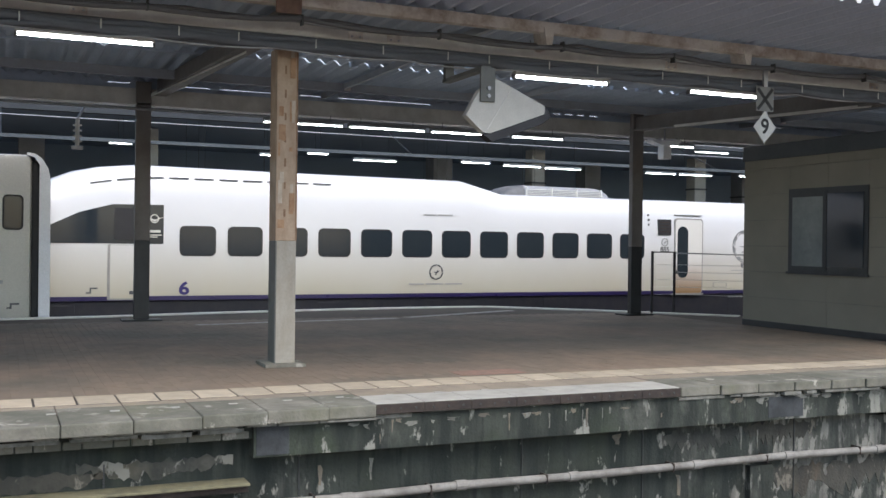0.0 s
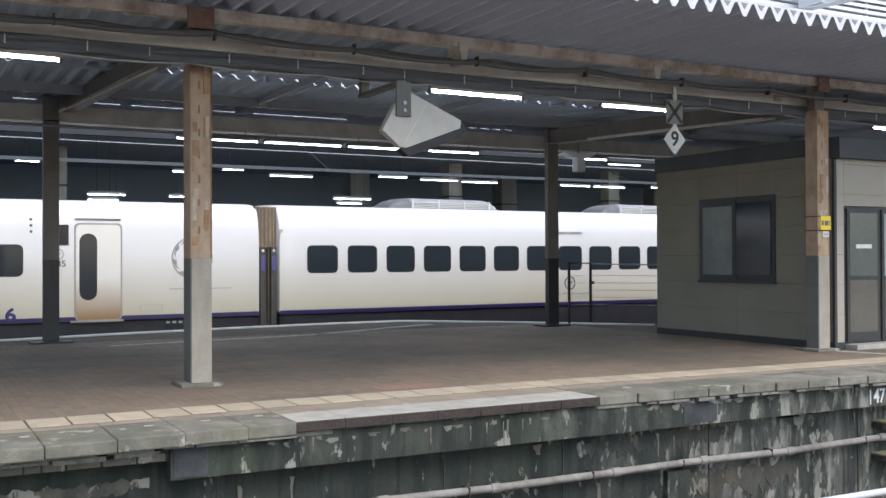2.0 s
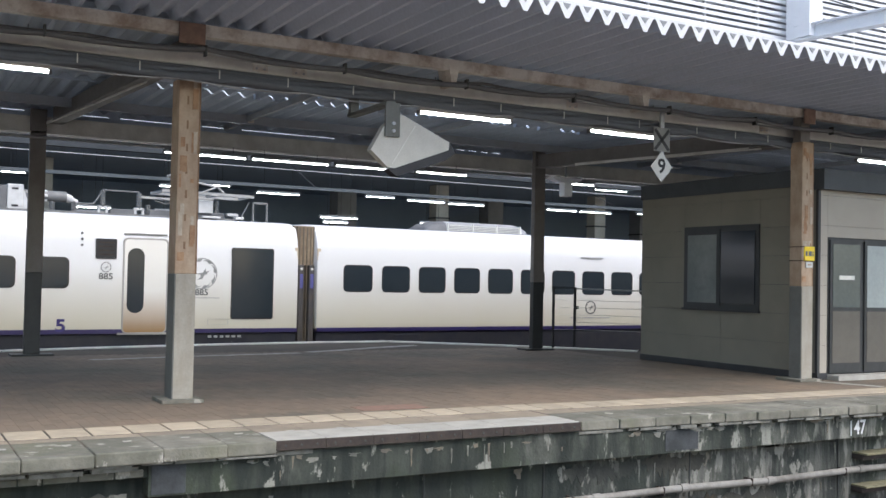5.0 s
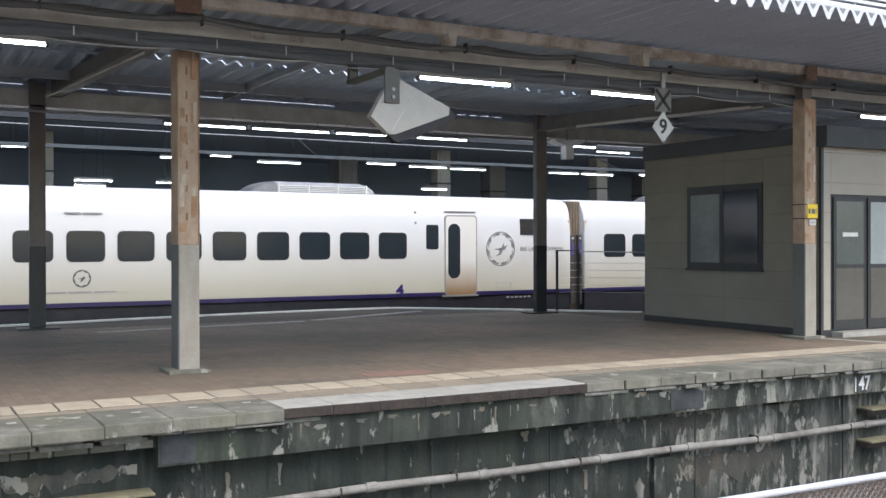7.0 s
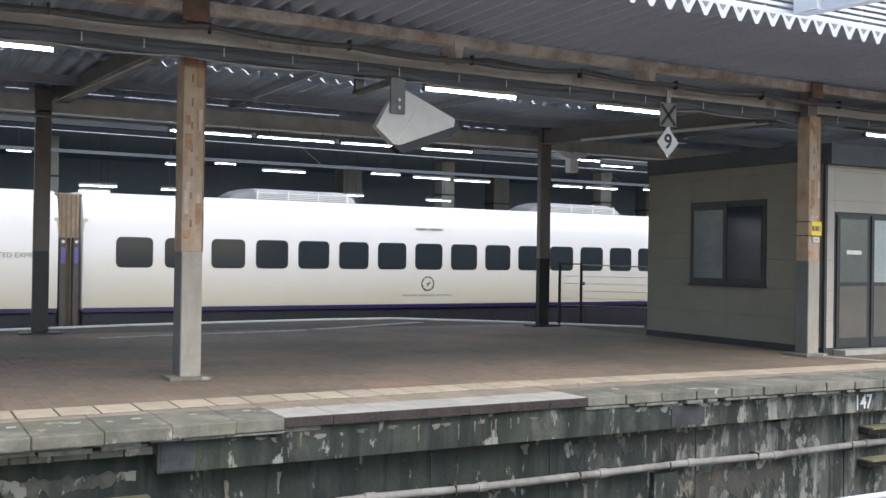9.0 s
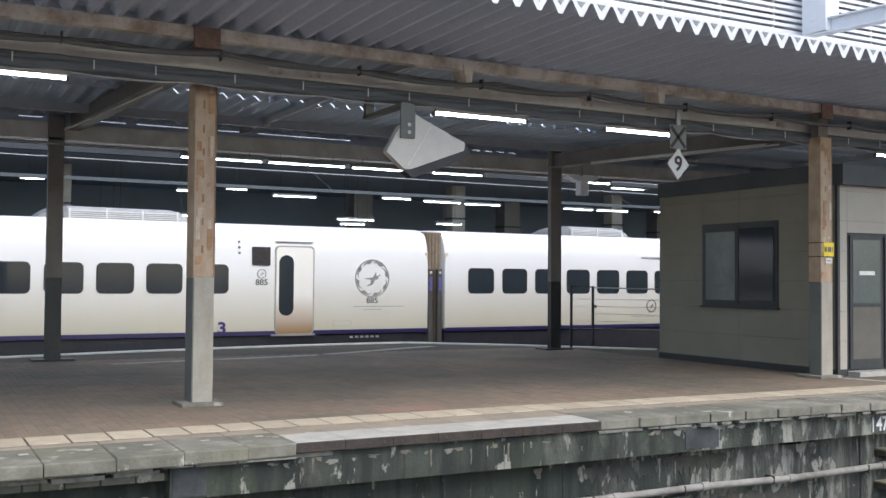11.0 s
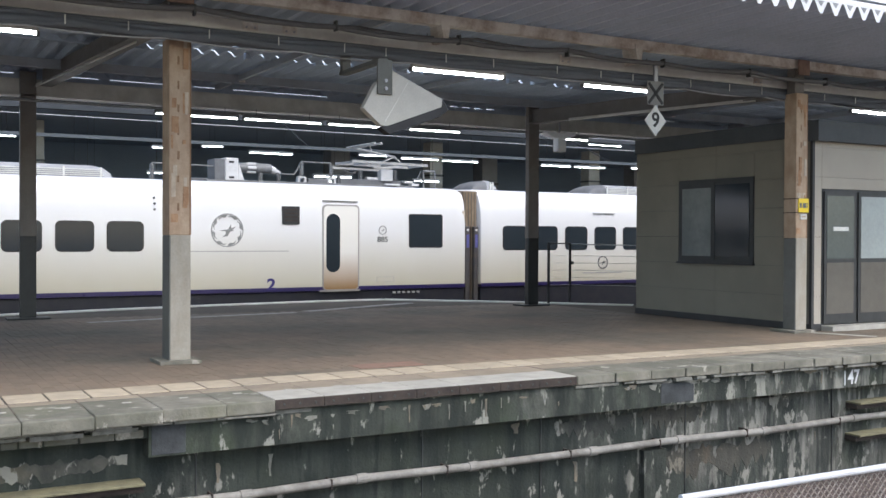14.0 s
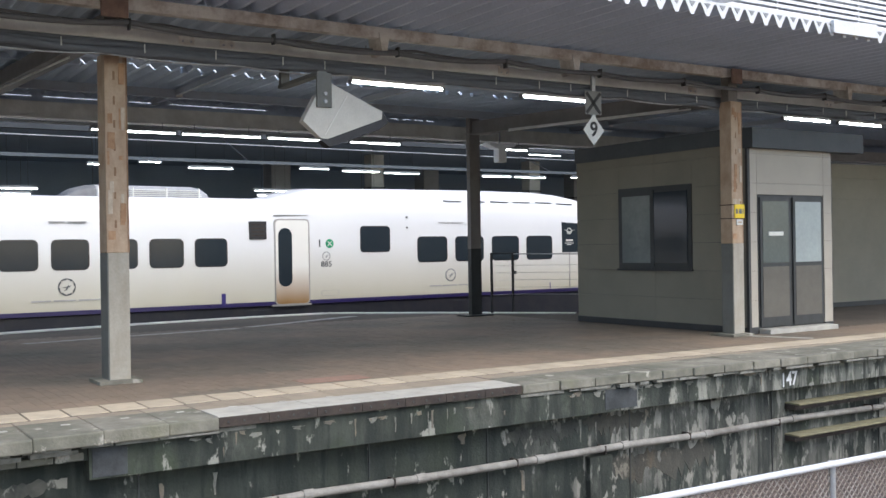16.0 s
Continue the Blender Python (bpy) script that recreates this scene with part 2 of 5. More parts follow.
def rod(bm, a, b, r, n=8, r2=None):
    a, b = Vector(a), Vector(b)
    q = (b - a).to_track_quat("Z", "Y")
    bmesh.ops.create_cone(bm, cap_ends=True, segments=n, radius1=r, radius2=r if r2 is None else r2, depth=(b - a).length, matrix=Matrix.LocRotScale((a + b) / 2, q, None))
    return bm


def bar(bm, a, b, w, h):
    """A straight rectangular member from a to b, w wide and h high."""
    a, b = Vector(a), Vector(b)
    q = (b - a).to_track_quat("Y", "Z")
    bmesh.ops.create_cube(bm, size=1, matrix=Matrix.LocRotScale((a + b) / 2, q, (w, (b - a).length, h)))
    return bm


def outline(bm, pts, y0, y1):
    """A plate with the outline pts in x and z, from y0 to y1."""
    f = [bm.verts.new((x, y0, z)) for x, z in pts]
    k = [bm.verts.new((x, y1, z)) for x, z in pts]
    bm.faces.new(f), bm.faces.new(k[::-1])
    for i in range(len(pts)):
        j = (i + 1) % len(pts)
        bm.faces.new((f[j], f[i], k[i], k[j]))
    bmesh.ops.recalc_face_normals(bm, faces=bm.faces)
    return bm


def rounded(x0, x1, z0, z1, r, n=4):
    pts = []
    for cx, cz, a in ((x1 - r, z1 - r, 0), (x0 + r, z1 - r, 90), (x0 + r, z0 + r, 180), (x1 - r, z0 + r, 270)):
        for i in range(n + 1):
            t = radians(a + 90 * i / n)
            pts.append((cx + r * math.cos(t), cz + r * math.sin(t)))
    return pts


def ring(bm, cx, cz, r0, r1, y0, y1, a0=0, a1=360, n=24):
    closed = a1 - a0 >= 360
    k = n if closed else n + 1
    rows = []
    for i in range(k):
        t = radians(a0 + (a1 - a0) * i / n)
        c, s = math.cos(t), math.sin(t)
        rows.append([bm.verts.new((cx + r * c, y, cz + r * s)) for r, y in ((r0, y0), (r1, y0), (r1, y1), (r0, y1))])
    for i in range(k if closed else k - 1):
        p, q = rows[i], rows[(i + 1) % k]
        for j in range(4):
            bm.faces.new((p[j], p[(j + 1) % 4], q[(j + 1) % 4], q[j]))
    if not closed:
        bm.faces.new(rows[0]), bm.faces.new(rows[-1][::-1])
    bmesh.ops.recalc_face_normals(bm, faces=bm.faces)
    return bm


def mesh_of(name, bm, mat, smooth=False):
    me = bpy.data.meshes.new(name)
    bm.to_mesh(me)
    bm.free()
    me.materials.append(mat)
    if smooth:
        me.shade_smooth()
        me.set_sharp_from_angle(angle=radians(35))
    return me


def part(name, bm, mat, parent, label="", smooth=False):
    ob = new(name, bm if isinstance(bm, bpy.types.Mesh) else mesh_of(name, bm, mat, smooth))
    ob.parent = parent
    return tagged(ob, label)


def thing(name, label, category, group="", at=(0, 0, 0)):
    ob = new(name)
    ob.location = at
    ob.empty_display_size = 0.2
    return tagged(ob, label, category, group)


def single(name, bm, mat, label, category="", group="", kind="", smooth=False):
    return tagged(new(name, mesh_of(name, bm, mat, smooth)), label, category, group, kind)


def lettering(name, body, size, mat, parent, m, label="", width=1.0, bold=0.0):
    """Flat letters with the built-in font as a mesh; m places them, letters in the local xy plane."""
    cu = bpy.data.curves.new(name, "FONT")
    cu.body, cu.size, cu.extrude, cu.align_x, cu.align_y = body, size, 0.0015, "CENTER", "CENTER"
    cu.offset = bold * size
    tmp = bpy.data.objects.new(name, cu)
    me = bpy.data.meshes.new_from_object(tmp)
    bpy.data.objects.remove(tmp)
    me.transform(m @ Matrix.Diagonal((width, 1, 1, 1)))
    me.materials.clear()
    me.materials.append(mat)
    ob = new(name, me)
    ob.parent = parent
    return tagged(ob, label)


B = bmesh.new
M["step_tan"] = material("worn_tan_slab", (0.27, 0.222, 0.165), 0.8, 0, (0.20, 0.17, 0.13), 3, 0.8, 60, 0.25, jitter=0.08)
M["column_beige"] = material("worn_beige_paint", (0.335, 0.31, 0.258), 0.65, 0, (0.265, 0.235, 0.185), 4, 0.8, 40, 0.2, streak=0.4)
M["rust_pink"] = material("rust_brown_plate", (0.25, 0.165, 0.125), 0.8, 0, (0.16, 0.10, 0.075), 8, 0.8, 60, 0.3)
M["tile_bed"] = material("dark_tile_bed", (0.06, 0.052, 0.042), 0.9, 0, None, 6, 0.5, 60, 0.2)
# grey that paints the shade inside the zigzag roof teeth
M["tooth_shade_grey"] = material("grey_tooth_shade", (0.24, 0.25, 0.26), 0.7, 0, None, 6, 0.5, 60, 0.0)
M["column_brown"] = material("dark_brown_column_paint", (0.18, 0.165, 0.15), 0.65, 0, (0.14, 0.12, 0.105), 3, 0.7, 40, 0.2)
M["worn_strip"] = material("worn_pale_strip", (0.46, 0.44, 0.39), 0.8, 0, (0.24, 0.21, 0.18), 6, 0.9, 60, 0.1)


# ---- platform ----
def bend(x):
    """The platform's front edge bows by a hand's width."""
    return float(np.interp(x, (-3, 0.8, 1.6, 2.9, 6.0, 7.5, 9.6, 14, 40), (-0.12, -0.09, -0.05, 0.03, 0.05, 0.0, -0.06, -0.1, -0.1)))


FAR = ((-14.0, 16.6), (1.8, 18.75), (3.7, 19.25), (5.9, 19.65), (7.8, 19.88), (9.6, 19.9), (11.4, 18.25), (13.3, 16.1), (14.5, 14.9), (40.0, 14.9))


def far_edge(x):
    return float(np.interp(x, [p[0] for p in FAR], [p[1] for p in FAR]))


bm = B()
front = [(-14.0, 8.32), (40.0, 8.32)]
pts = front + [p for p in FAR[::-1]]
top = [bm.verts.new((x, y, -0.004)) for x, y in pts]
low = [bm.verts.new((x, y, -1.55)) for x, y in pts]
bm.faces.new(top)
for i in range(len(pts)):
    j = (i + 1) % len(pts)
    bm.faces.new((top[j], top[i], low[i], low[j]))
bmesh.ops.recalc_face_normals(bm, faces=bm.faces)
platform = single("platform", bm, M["joint"], "brown brick-paved station platform with a stained concrete front", "platform", kind="structure")

bm = B()
bm.faces.new([bm.verts.new(p) for p in ((-900, -900, -1.5), (900, -900, -1.5), (900, 900, -1.5), (-900, 900, -1.5))])
single("ground", bm, M["ballast"], "grey-brown ballast of the track bed", "ground", kind="structure")

# pale painted line along the far edge
bm = B()
for (xa, ya), (xb, yb) in zip(FAR[:-3], FAR[1:-2]):
    bar(bm, (xa, ya - 0.16, 0.0), (xb, yb - 0.16, 0.0), 0.30, 0.03)
single("trim", bm, M["edge_paint"], "pale concrete edging along the far platform edge", kind="structure")

# front wall below the edge: a projecting band, then the set-back wall
bm = B()
box(bm, -14, 1.88, 8.10, 8.40, -0.24, -0.075)
box(bm, 1.88, 40, 8.05, 8.40, -0.385, -0.10)
band = single("wall_band", bm, M["concrete"], "stained concrete band under the platform edge", kind="structure")
bm = B()
box(bm, -14, 40, 8.24, 8.5, -1.55, -0.1)
single("wall_front", bm, M["concrete_dark"], "damp streaked concrete wall below the platform", kind="structure")

# track on which the express runs
bm = B()
ca, sa = math.cos(radians(2.0)), math.sin(radians(2.0))
for off in (21.85, 22.92):
    bar(bm, (-60 * ca - off * sa, -60 * sa + off * ca, -1.275), (90 * ca - off * sa, 90 * sa + off * ca, -1.275), 0.07, 0.15)
single("rails", bm, M["rust_steel"], "brown steel rails of the far track", "rails", kind="structure")
bm = B()
for i in range(230):
    u = -60 + 0.65 * i
    bar(bm, (u * ca - 21.2 * sa, u * sa + 21.2 * ca, -1.42), (u * ca - 23.5 * sa, u * sa + 23.5 * ca, -1.42), 0.24, 0.16)
single("sleepers", bm, M["far_column"], "grey concrete sleepers of the far track", kind="stuff")

# ---- large blocks to close the place ----
def deck_sheet(name, x0, x1, y0, y1, z, depth, pitch, mat, label, slope=0.0):
    """A folded-plate roof whose ridges run along y."""
    bm = B()
    n = int((x1 - x0) / pitch)
    rows = []
    for i in range(n):
        x = x0 + i * pitch
        for dx, dz in ((0.0, depth), (0.16 * pitch, depth), (0.42 * pitch, 0.0), (0.58 * pitch, 0.0), (0.84 * pitch, depth)):
            rows.append((x + dx, z + dz))
    f = [bm.verts.new((x, y0, h + 0.006)) for x, h in rows]
    k = [bm.verts.new((x, y1, h + slope * (y1 - y0) + 0.006)) for x, h in rows]
    for i in range(len(rows) - 1):
        bm.faces.new((f[i + 1], f[i], k[i], k[i + 1]))
    g = bmesh.ops.extrude_face_region(bm, geom=bm.faces[:])
    bmesh.ops.translate(bm, verts=[v for v in g["geom"] if isinstance(v, bmesh.types.BMVert)], vec=(0, 0, 0.012))
    bmesh.ops.recalc_face_normals(bm, faces=bm.faces)
    return single(name, bm, mat, label, "roof", kind="structure")

# ---- railway cars ----
TRACK, ANGLE, PITCH = 20.98, 2.0, 20.49


def soiled(name, clean, dirt, z_low, z_high, most, rough):
    """Paint with road dirt that settles towards the sills, broken up by streaks."""
    m = material(name, clean, rough, 0, [v * 0.97 for v in clean], 0.6, 0.6, 30, 0.0, grain=0.015, gloss=0.015)
    t = m.node_tree
    n, link = t.nodes, t.links.new
    b = n["Principled BSDF"]
    old = b.inputs["Base Color"].links[0].from_socket
    co = n.new("ShaderNodeTexCoord")
    sep = n.new("ShaderNodeSeparateXYZ")
    link(co.outputs["Object"], sep.inputs[0])
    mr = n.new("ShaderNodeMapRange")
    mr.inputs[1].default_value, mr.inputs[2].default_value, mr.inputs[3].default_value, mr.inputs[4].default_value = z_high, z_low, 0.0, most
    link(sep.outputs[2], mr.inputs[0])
    no = n.new("ShaderNodeTexNoise")
    no.inputs["Scale"].default_value, no.inputs["Detail"].default_value = 1.3, 7
    mp = n.new("ShaderNodeMapping")
    mp.inputs["Scale"].default_value = (1, 1, 0.25)
    link(co.outputs["Object"], mp.inputs[0]), link(mp.outputs[0], no.inputs[0])
    mu = n.new("ShaderNodeMath")
    mu.operation = "MULTIPLY"
    nr = n.new("ShaderNodeMapRange")
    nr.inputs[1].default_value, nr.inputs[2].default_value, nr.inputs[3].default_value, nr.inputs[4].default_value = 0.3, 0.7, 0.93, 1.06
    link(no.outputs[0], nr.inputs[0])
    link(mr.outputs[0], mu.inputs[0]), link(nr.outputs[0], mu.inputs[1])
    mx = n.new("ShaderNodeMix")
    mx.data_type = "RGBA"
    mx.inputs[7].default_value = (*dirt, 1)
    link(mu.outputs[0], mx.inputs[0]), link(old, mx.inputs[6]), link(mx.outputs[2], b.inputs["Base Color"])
    return m


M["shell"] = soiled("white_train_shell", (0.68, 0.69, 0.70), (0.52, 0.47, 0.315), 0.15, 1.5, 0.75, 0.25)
M["leaf"] = soiled("soiled_door_leaf", (0.74, 0.73, 0.69), (0.30, 0.165, 0.055), 0.15, 1.0, 1.0, 0.35)
M["end_edge"] = soiled("soiled_car_end", (0.50, 0.43, 0.33), (0.24, 0.165, 0.09), 0.1, 2.4, 0.8, 0.5)
M["damper"] = material("grey_brown_damper", (0.055, 0.052, 0.055), 0.6, 0, (0.09, 0.075, 0.06), 3, 0.6, 40, 0.1)
M["hood_tan"] = material("soiled_tan_bellows", (0.25, 0.20, 0.14), 0.8, 0, (0.15, 0.11, 0.075), 3, 0.9, 40, 0.2, streak=0.5)
M["collector"] = material("grey_collector_steel", (0.17, 0.175, 0.175), 0.6, 0.2, (0.11, 0.11, 0.11), 5, 0.6, 50, 0.1)
M["collector_pale"] = material("pale_collector_steel", (0.36, 0.36, 0.35), 0.5, 0.3, (0.25, 0.25, 0.24), 5, 0.6, 50, 0.1)
M["collector_white"] = material("white_collector_paint", (0.50, 0.505, 0.50), 0.5, 0, (0.40, 0.40, 0.39), 5, 0.6, 50, 0.1)
M["rim"] = material("grey_door_rim", (0.36, 0.35, 0.33), 0.4, 0.2, None, 3, 0.4, 40, 0.0)
M["silver_logo"] = material("silver_grey_print", (0.30, 0.31, 0.315), 0.35, 0.3, None, 3, 0.4, 40, 0.0)
M["purple_print"] = material("purple_print", (0.04, 0.03, 0.16), 0.35, 0, None, 3, 0.3, 40, 0.0)
M["blue_pad"] = material("blue_pad", (0.10, 0.10, 0.30), 0.5, 0, None, 3, 0.4, 40, 0.0)

PROFILE = ((0.2, 0.006), (1.0, 0.0), (1.7, 0.006), (2.0, 0.03), (2.2, 0.07), (2.36, 0.13), (2.46, 0.22), (2.52, 0.36), (2.555, 0.6), (2.57, 0.9), (2.585, 1.45))


def body(stations, w=1.45, z0=0.2):
    """Loft of the white shell from stations of (x, crown height, inset)."""
    bm = B()
    rows = []
    for x, crown, inset in stations:
        k = (crown - z0) / (2.585 - z0)
        half = [(min(w, y + inset), z0 + (z - z0) * k) for z, y in PROFILE]
        full = half + [(2 * w - y, z) for y, z in half[-2::-1]]
        rows.append([bm.verts.new((x, y, z)) for y, z in full])
    for a, b in zip(rows[:-1], rows[1:]):
        for i in range(len(a) - 1):
            bm.faces.new((a[i], b[i], b[i + 1], a[i + 1]))
        bm.faces.new((a[-1], b[-1], b[0], a[0]))
    bm.faces.new(rows[0]), bm.faces.new(rows[-1])
    bmesh.ops.recalc_face_normals(bm, faces=bm.faces)
    return bm


SIDE = Matrix(((1, 0, 0, 0), (0, 0, -1, 0), (0, 1, 0, 0), (0, 0, 0, 1)))


def side_text(car, name, body_text, size, x, z, mat, width=1.0, bold=0.0):
    lettering(name, body_text, size, mat, car, Matrix.Translation((x, -0.004, z)) @ SIDE, width=width, bold=bold)


def swirl_mark(car, x, z, r, mat):
    """The round printed mark: broken rings round a small swept wing."""
    mark = part("round_mark", ring(B(), x, z, r * (0.945 if r > 0.2 else 0.90), r, -0.005, 0.02, n=32), mat, car)
    for i in range(8):
        a = 45 * i
        pts = []
        for k, (rr, da) in enumerate(((0.93, 0), (0.94, 14), (0.90, 30), (0.80, 44), (0.84, 26), (0.76, 10))):
            t = radians(a + da)
            pts.append((x + r * rr * math.cos(t), z + r * rr * math.sin(t)))
        part("stroke", outline(B(), pts, -0.004, 0.02), mat, mark)
    wing = [(-0.50, -0.02), (-0.20, 0.02), (0.05, 0.06), (0.22, 0.34), (0.24, 0.12), (0.52, 0.22), (0.30, 0.02), (0.40, -0.02), (0.16, -0.08), (0.02, -0.34), (-0.34, -0.42), (-0.10, -0.24), (-0.08, -0.08)]
    part("wing", outline(B(), [(x + r * a, z + r * c) for a, c in wing], -0.005, 0.02), mat, mark)


def line_of_print(car, x0, x1, z, h, mat, words=(1,)):
    """A line of small print as plain bars, one a word, of the given relative lengths."""
    total = sum(words) + 0.8 * (len(words) - 1)
    k = (x1 - x0) / total
    x = x0
    for w in words:
        part("print_bar", outline(B(), [(x, z - h / 2), (x + w * k, z - h / 2), (x + w * k, z + h / 2), (x, z + h / 2)], -0.004, 0.02), mat, car)
        x += (w + 0.8) * k


def pane(car, x0, x1, z0, z1, r=0.11, name="window"):
    w = part(name, outline(B(), rounded(x0, x1, z0, z1, r), -0.004, 0.03), M["rubber"], car)
    part("pane", outline(B(), rounded(x0 + 0.025, x1 - 0.025, z0 + 0.025, z1 - 0.025, max(0.02, r - 0.025)), -0.008, 0.0), M["glass_dark"], w)


def car_door(car, x0, x1):
    d = part("door", outline(B(), rounded(x0, x1, 0.14, 2.08, 0.10), -0.010, 0.03), M["rim"], car, "white plug door with a brown soiled foot")
    part("leaf", outline(B(), rounded(x0 + 0.03, x1 - 0.035, 0.16, 2.045, 0.08), -0.014, 0.0), M["leaf"], d)
    cx = x0 + 0.26
    part("door_window", outline(B(), rounded(cx - 0.17, cx + 0.17, 0.55, 1.87, 0.165, 8), -0.020, -0.01), M["glass_dark"], d)
    part("threshold", box(B(), x0 - 0.08, x1 + 0.02, -0.03, 0.03, 0.11, 0.15), M["rim"], d)
    part("rain_gutter", box(B(), x0 + 0.02, x1 - 0.02, 0.02, 0.10, 2.16, 2.175), M["rim"], d)


def arch(bm, stations, y0, y1, z0):
    """A hood lofted along x from stations of (x, height): flat-sided with a rounded crown."""
    rows = []
    for x, h in stations:
        section = ((0.0, 0.0), (0.02, 0.55), (0.07, 0.80), (0.16, 0.94), (0.30, 1.0), (0.70, 1.0), (0.84, 0.94), (0.93, 0.80), (0.98, 0.55), (1.0, 0.0))
        rows.append([bm.verts.new((x, y0 + (y1 - y0) * a, z0 + h * b)) for a, b in section])
    for a, b in zip(rows[:-1], rows[1:]):
        for i in range(len(a) - 1):
            bm.faces.new((a[i], b[i], b[i + 1], a[i + 1]))
    bm.faces.new(rows[0]), bm.faces.new(rows[-1])
    bmesh.ops.recalc_face_normals(bm, faces=bm.faces)
    return bm


def cooler(car, x0, length=3.2, z=2.555):
    """Roof cooling unit: a dark rounded hood at one end, then a light panelled cover with slatted sides."""
    x0 += 0.22
    y0, y1 = 0.92, 1.98
    u = part("roof_cooler", arch(B(), [(x0, 0.03), (x0 + 0.06, 0.12), (x0 + 0.2, 0.21), (x0 + 0.42, 0.265), (x0 + 0.62, 0.275)], y0, y1, z), M["unit_dark"], car, "roof cooling unit with light slatted side", smooth=True)
    e = x0 + length - 0.1
    part("cover", arch(B(), [(x0 + 0.60, 0.285), (e - 0.34, 0.275), (e - 0.16, 0.23), (e - 0.04, 0.14), (e, 0.04)], y0 - 0.012, y1 + 0.012, z), M["roof_unit"], u, "light grey rounded cover", smooth=True)
    part("sill", box(B(), x0 - 0.05, e + 0.06, y0 - 0.04, y1 + 0.04, z - 0.02, z + 0.022), M["roof_unit"], u)
    for h in (0.045, 0.085, 0.125, 0.165):
        part("slat", box(B(), x0 + 0.66, e - 0.16 - 0.6 * h, y0 - 0.022, y0, z + h, z + h + 0.016), M["white_sign"], u)
    n = max(1, int((length - 0.6) / 0.85))
    for k in range(n + 1):
        f = x0 + 0.62 + (e - 0.26 - x0 - 0.62) * k / n
        part("rib", box(B(), f, f + 0.03, y0 - 0.026, y0 + 0.02, z + 0.02, z + 0.225), M["white_sign"], u)


def insulator(bm, x, y, z, h):
    for i in range(6):
        rod(bm, (x, y, z + h * i / 6), (x, y, z + h * (i + 0.6) / 6), 0.055, 8)
    rod(bm, (x, y, z), (x, y, z + h), 0.025, 6)


def pantograph(car, x0):
    """Folded current collector with its insulators, cabinet and conduits."""
    x0 += 0.37
    y = 1.0
    p = part("pantograph", box(B(), x0 - 0.2, x0 + 5.0, y - 0.35, y + 0.35, 2.56, 2.60), M["collector"], car, "folded pantograph with grey insulators on the roof")
    cab = part("cabinet", box(B(), x0, x0 + 0.24, y - 0.25, y + 0.25, 2.57, 3.06, 0.015), M["unit_dark"], p, "grey switch cabinet")
    bm = B()
    box(bm, x0 + 0.24, x0 + 0.54, y - 0.27, y + 0.2, 2.57, 3.09, 0.02)
    outline(bm, [(x0 + 0.54, 2.98), (x0 + 0.55, 2.98), (x0 + 0.68, 2.58), (x0 + 0.54, 2.58)], y - 0.27, y - 0.24)
    part("front", bm, M["collector_white"], cab, "white cabinet front")
    for z in (2.66, 3.0):
        part("hinge", box(B(), x0 + 0.32, x0 + 0.44, y - 0.28, y - 0.27, z - 0.02, z + 0.02), M["rubber"], cab)
    part("breaker", rod(B(), (x0 + 0.54, y, 2.9), (x0 + 1.4, y, 2.9), 0.11, 14), M["collector"], p, smooth=True)
    bm = B()
    for k in range(6):
        a = radians(60 * k)
        rod(bm, (x0 + 0.82, y - 0.10 * math.cos(a), 2.9 + 0.10 * math.sin(a)), (x0 + 1.02, y - 0.10 * math.cos(a), 2.9 + 0.10 * math.sin(a)), 0.035, 6)
    part("clamp", bm, M["collector_white"], p, "white clamp")
    bm = B()
    rod(bm, (x0 + 1.38, y, 2.9), (x0 + 1.5, y, 2.85), 0.085, 10)
    rod(bm, (x0 + 1.48, y, 2.86), (x0 + 1.62, y, 2.80), 0.055, 8)
    part("cone", bm, M["collector_white"], p)
    for dx, z0, h in ((-1.35, 2.57, 0.34), (1.1, 2.57, 0.22), (1.53, 2.57, 0.24), (2.1, 2.72, 0.36), (2.85, 2.72, 0.36), (3.05, 2.6, 0.22), (3.62, 2.68, 0.28), (4.55, 2.68, 0.30)):
        bm = B()
        insulator(bm, x0 + dx, y - 0.15, z0, h)
        part("insulator", bm, M["collector"], p, smooth=True)
    for dx in (2.1, 2.85):
        bm = B()
        for s in (-0.08, 0.08):
            box(bm, x0 + dx + s - 0.025, x0 + dx + s + 0.025, y - 0.2, y - 0.1, 2.55, 2.73)
        box(bm, x0 + dx - 0.10, x0 + dx + 0.10, y - 0.2, y - 0.1, 2.70, 2.745)
        part("fork_foot", bm, M["collector_white"], p)
    bm = B()
    for a, q in (((1.62, 2.78), (1.92, 2.78)), ((1.92, 2.78), (2.12, 3.10)), ((2.12, 3.08), (2.85, 3.08)), ((-1.35, 2.92), (0.0, 2.90)), ((2.85, 2.96), (3.2, 2.96)), ((3.2, 2.92), (3.4, 2.85)), ((3.4, 2.85), (3.6, 2.95)), ((5.1, 2.62), (5.3, 3.0))):
        rod(bm, (x0 + a[0], y - 0.15, a[1]), (x0 + q[0], y - 0.15, q[1]), 0.016, 6)
    part("lead", bm, M["collector"], p)
    bm = B()
    for yy in (y - 0.45, y + 0.45):
        bar(bm, (x0 + 3.25, yy, 3.13), (x0 + 5.3, yy, 3.10), 0.04, 0.06)
    for dx in (3.27, 3.75, 4.5, 5.28):
        bar(bm, (x0 + dx, y - 0.45, 3.11), (x0 + dx, y + 0.45, 3.11), 0.05, 0.05)
    bar(bm, (x0 + 2.85, y - 0.15, 2.98), (x0 + 4.4, y - 0.15, 2.95), 0.06, 0.05)
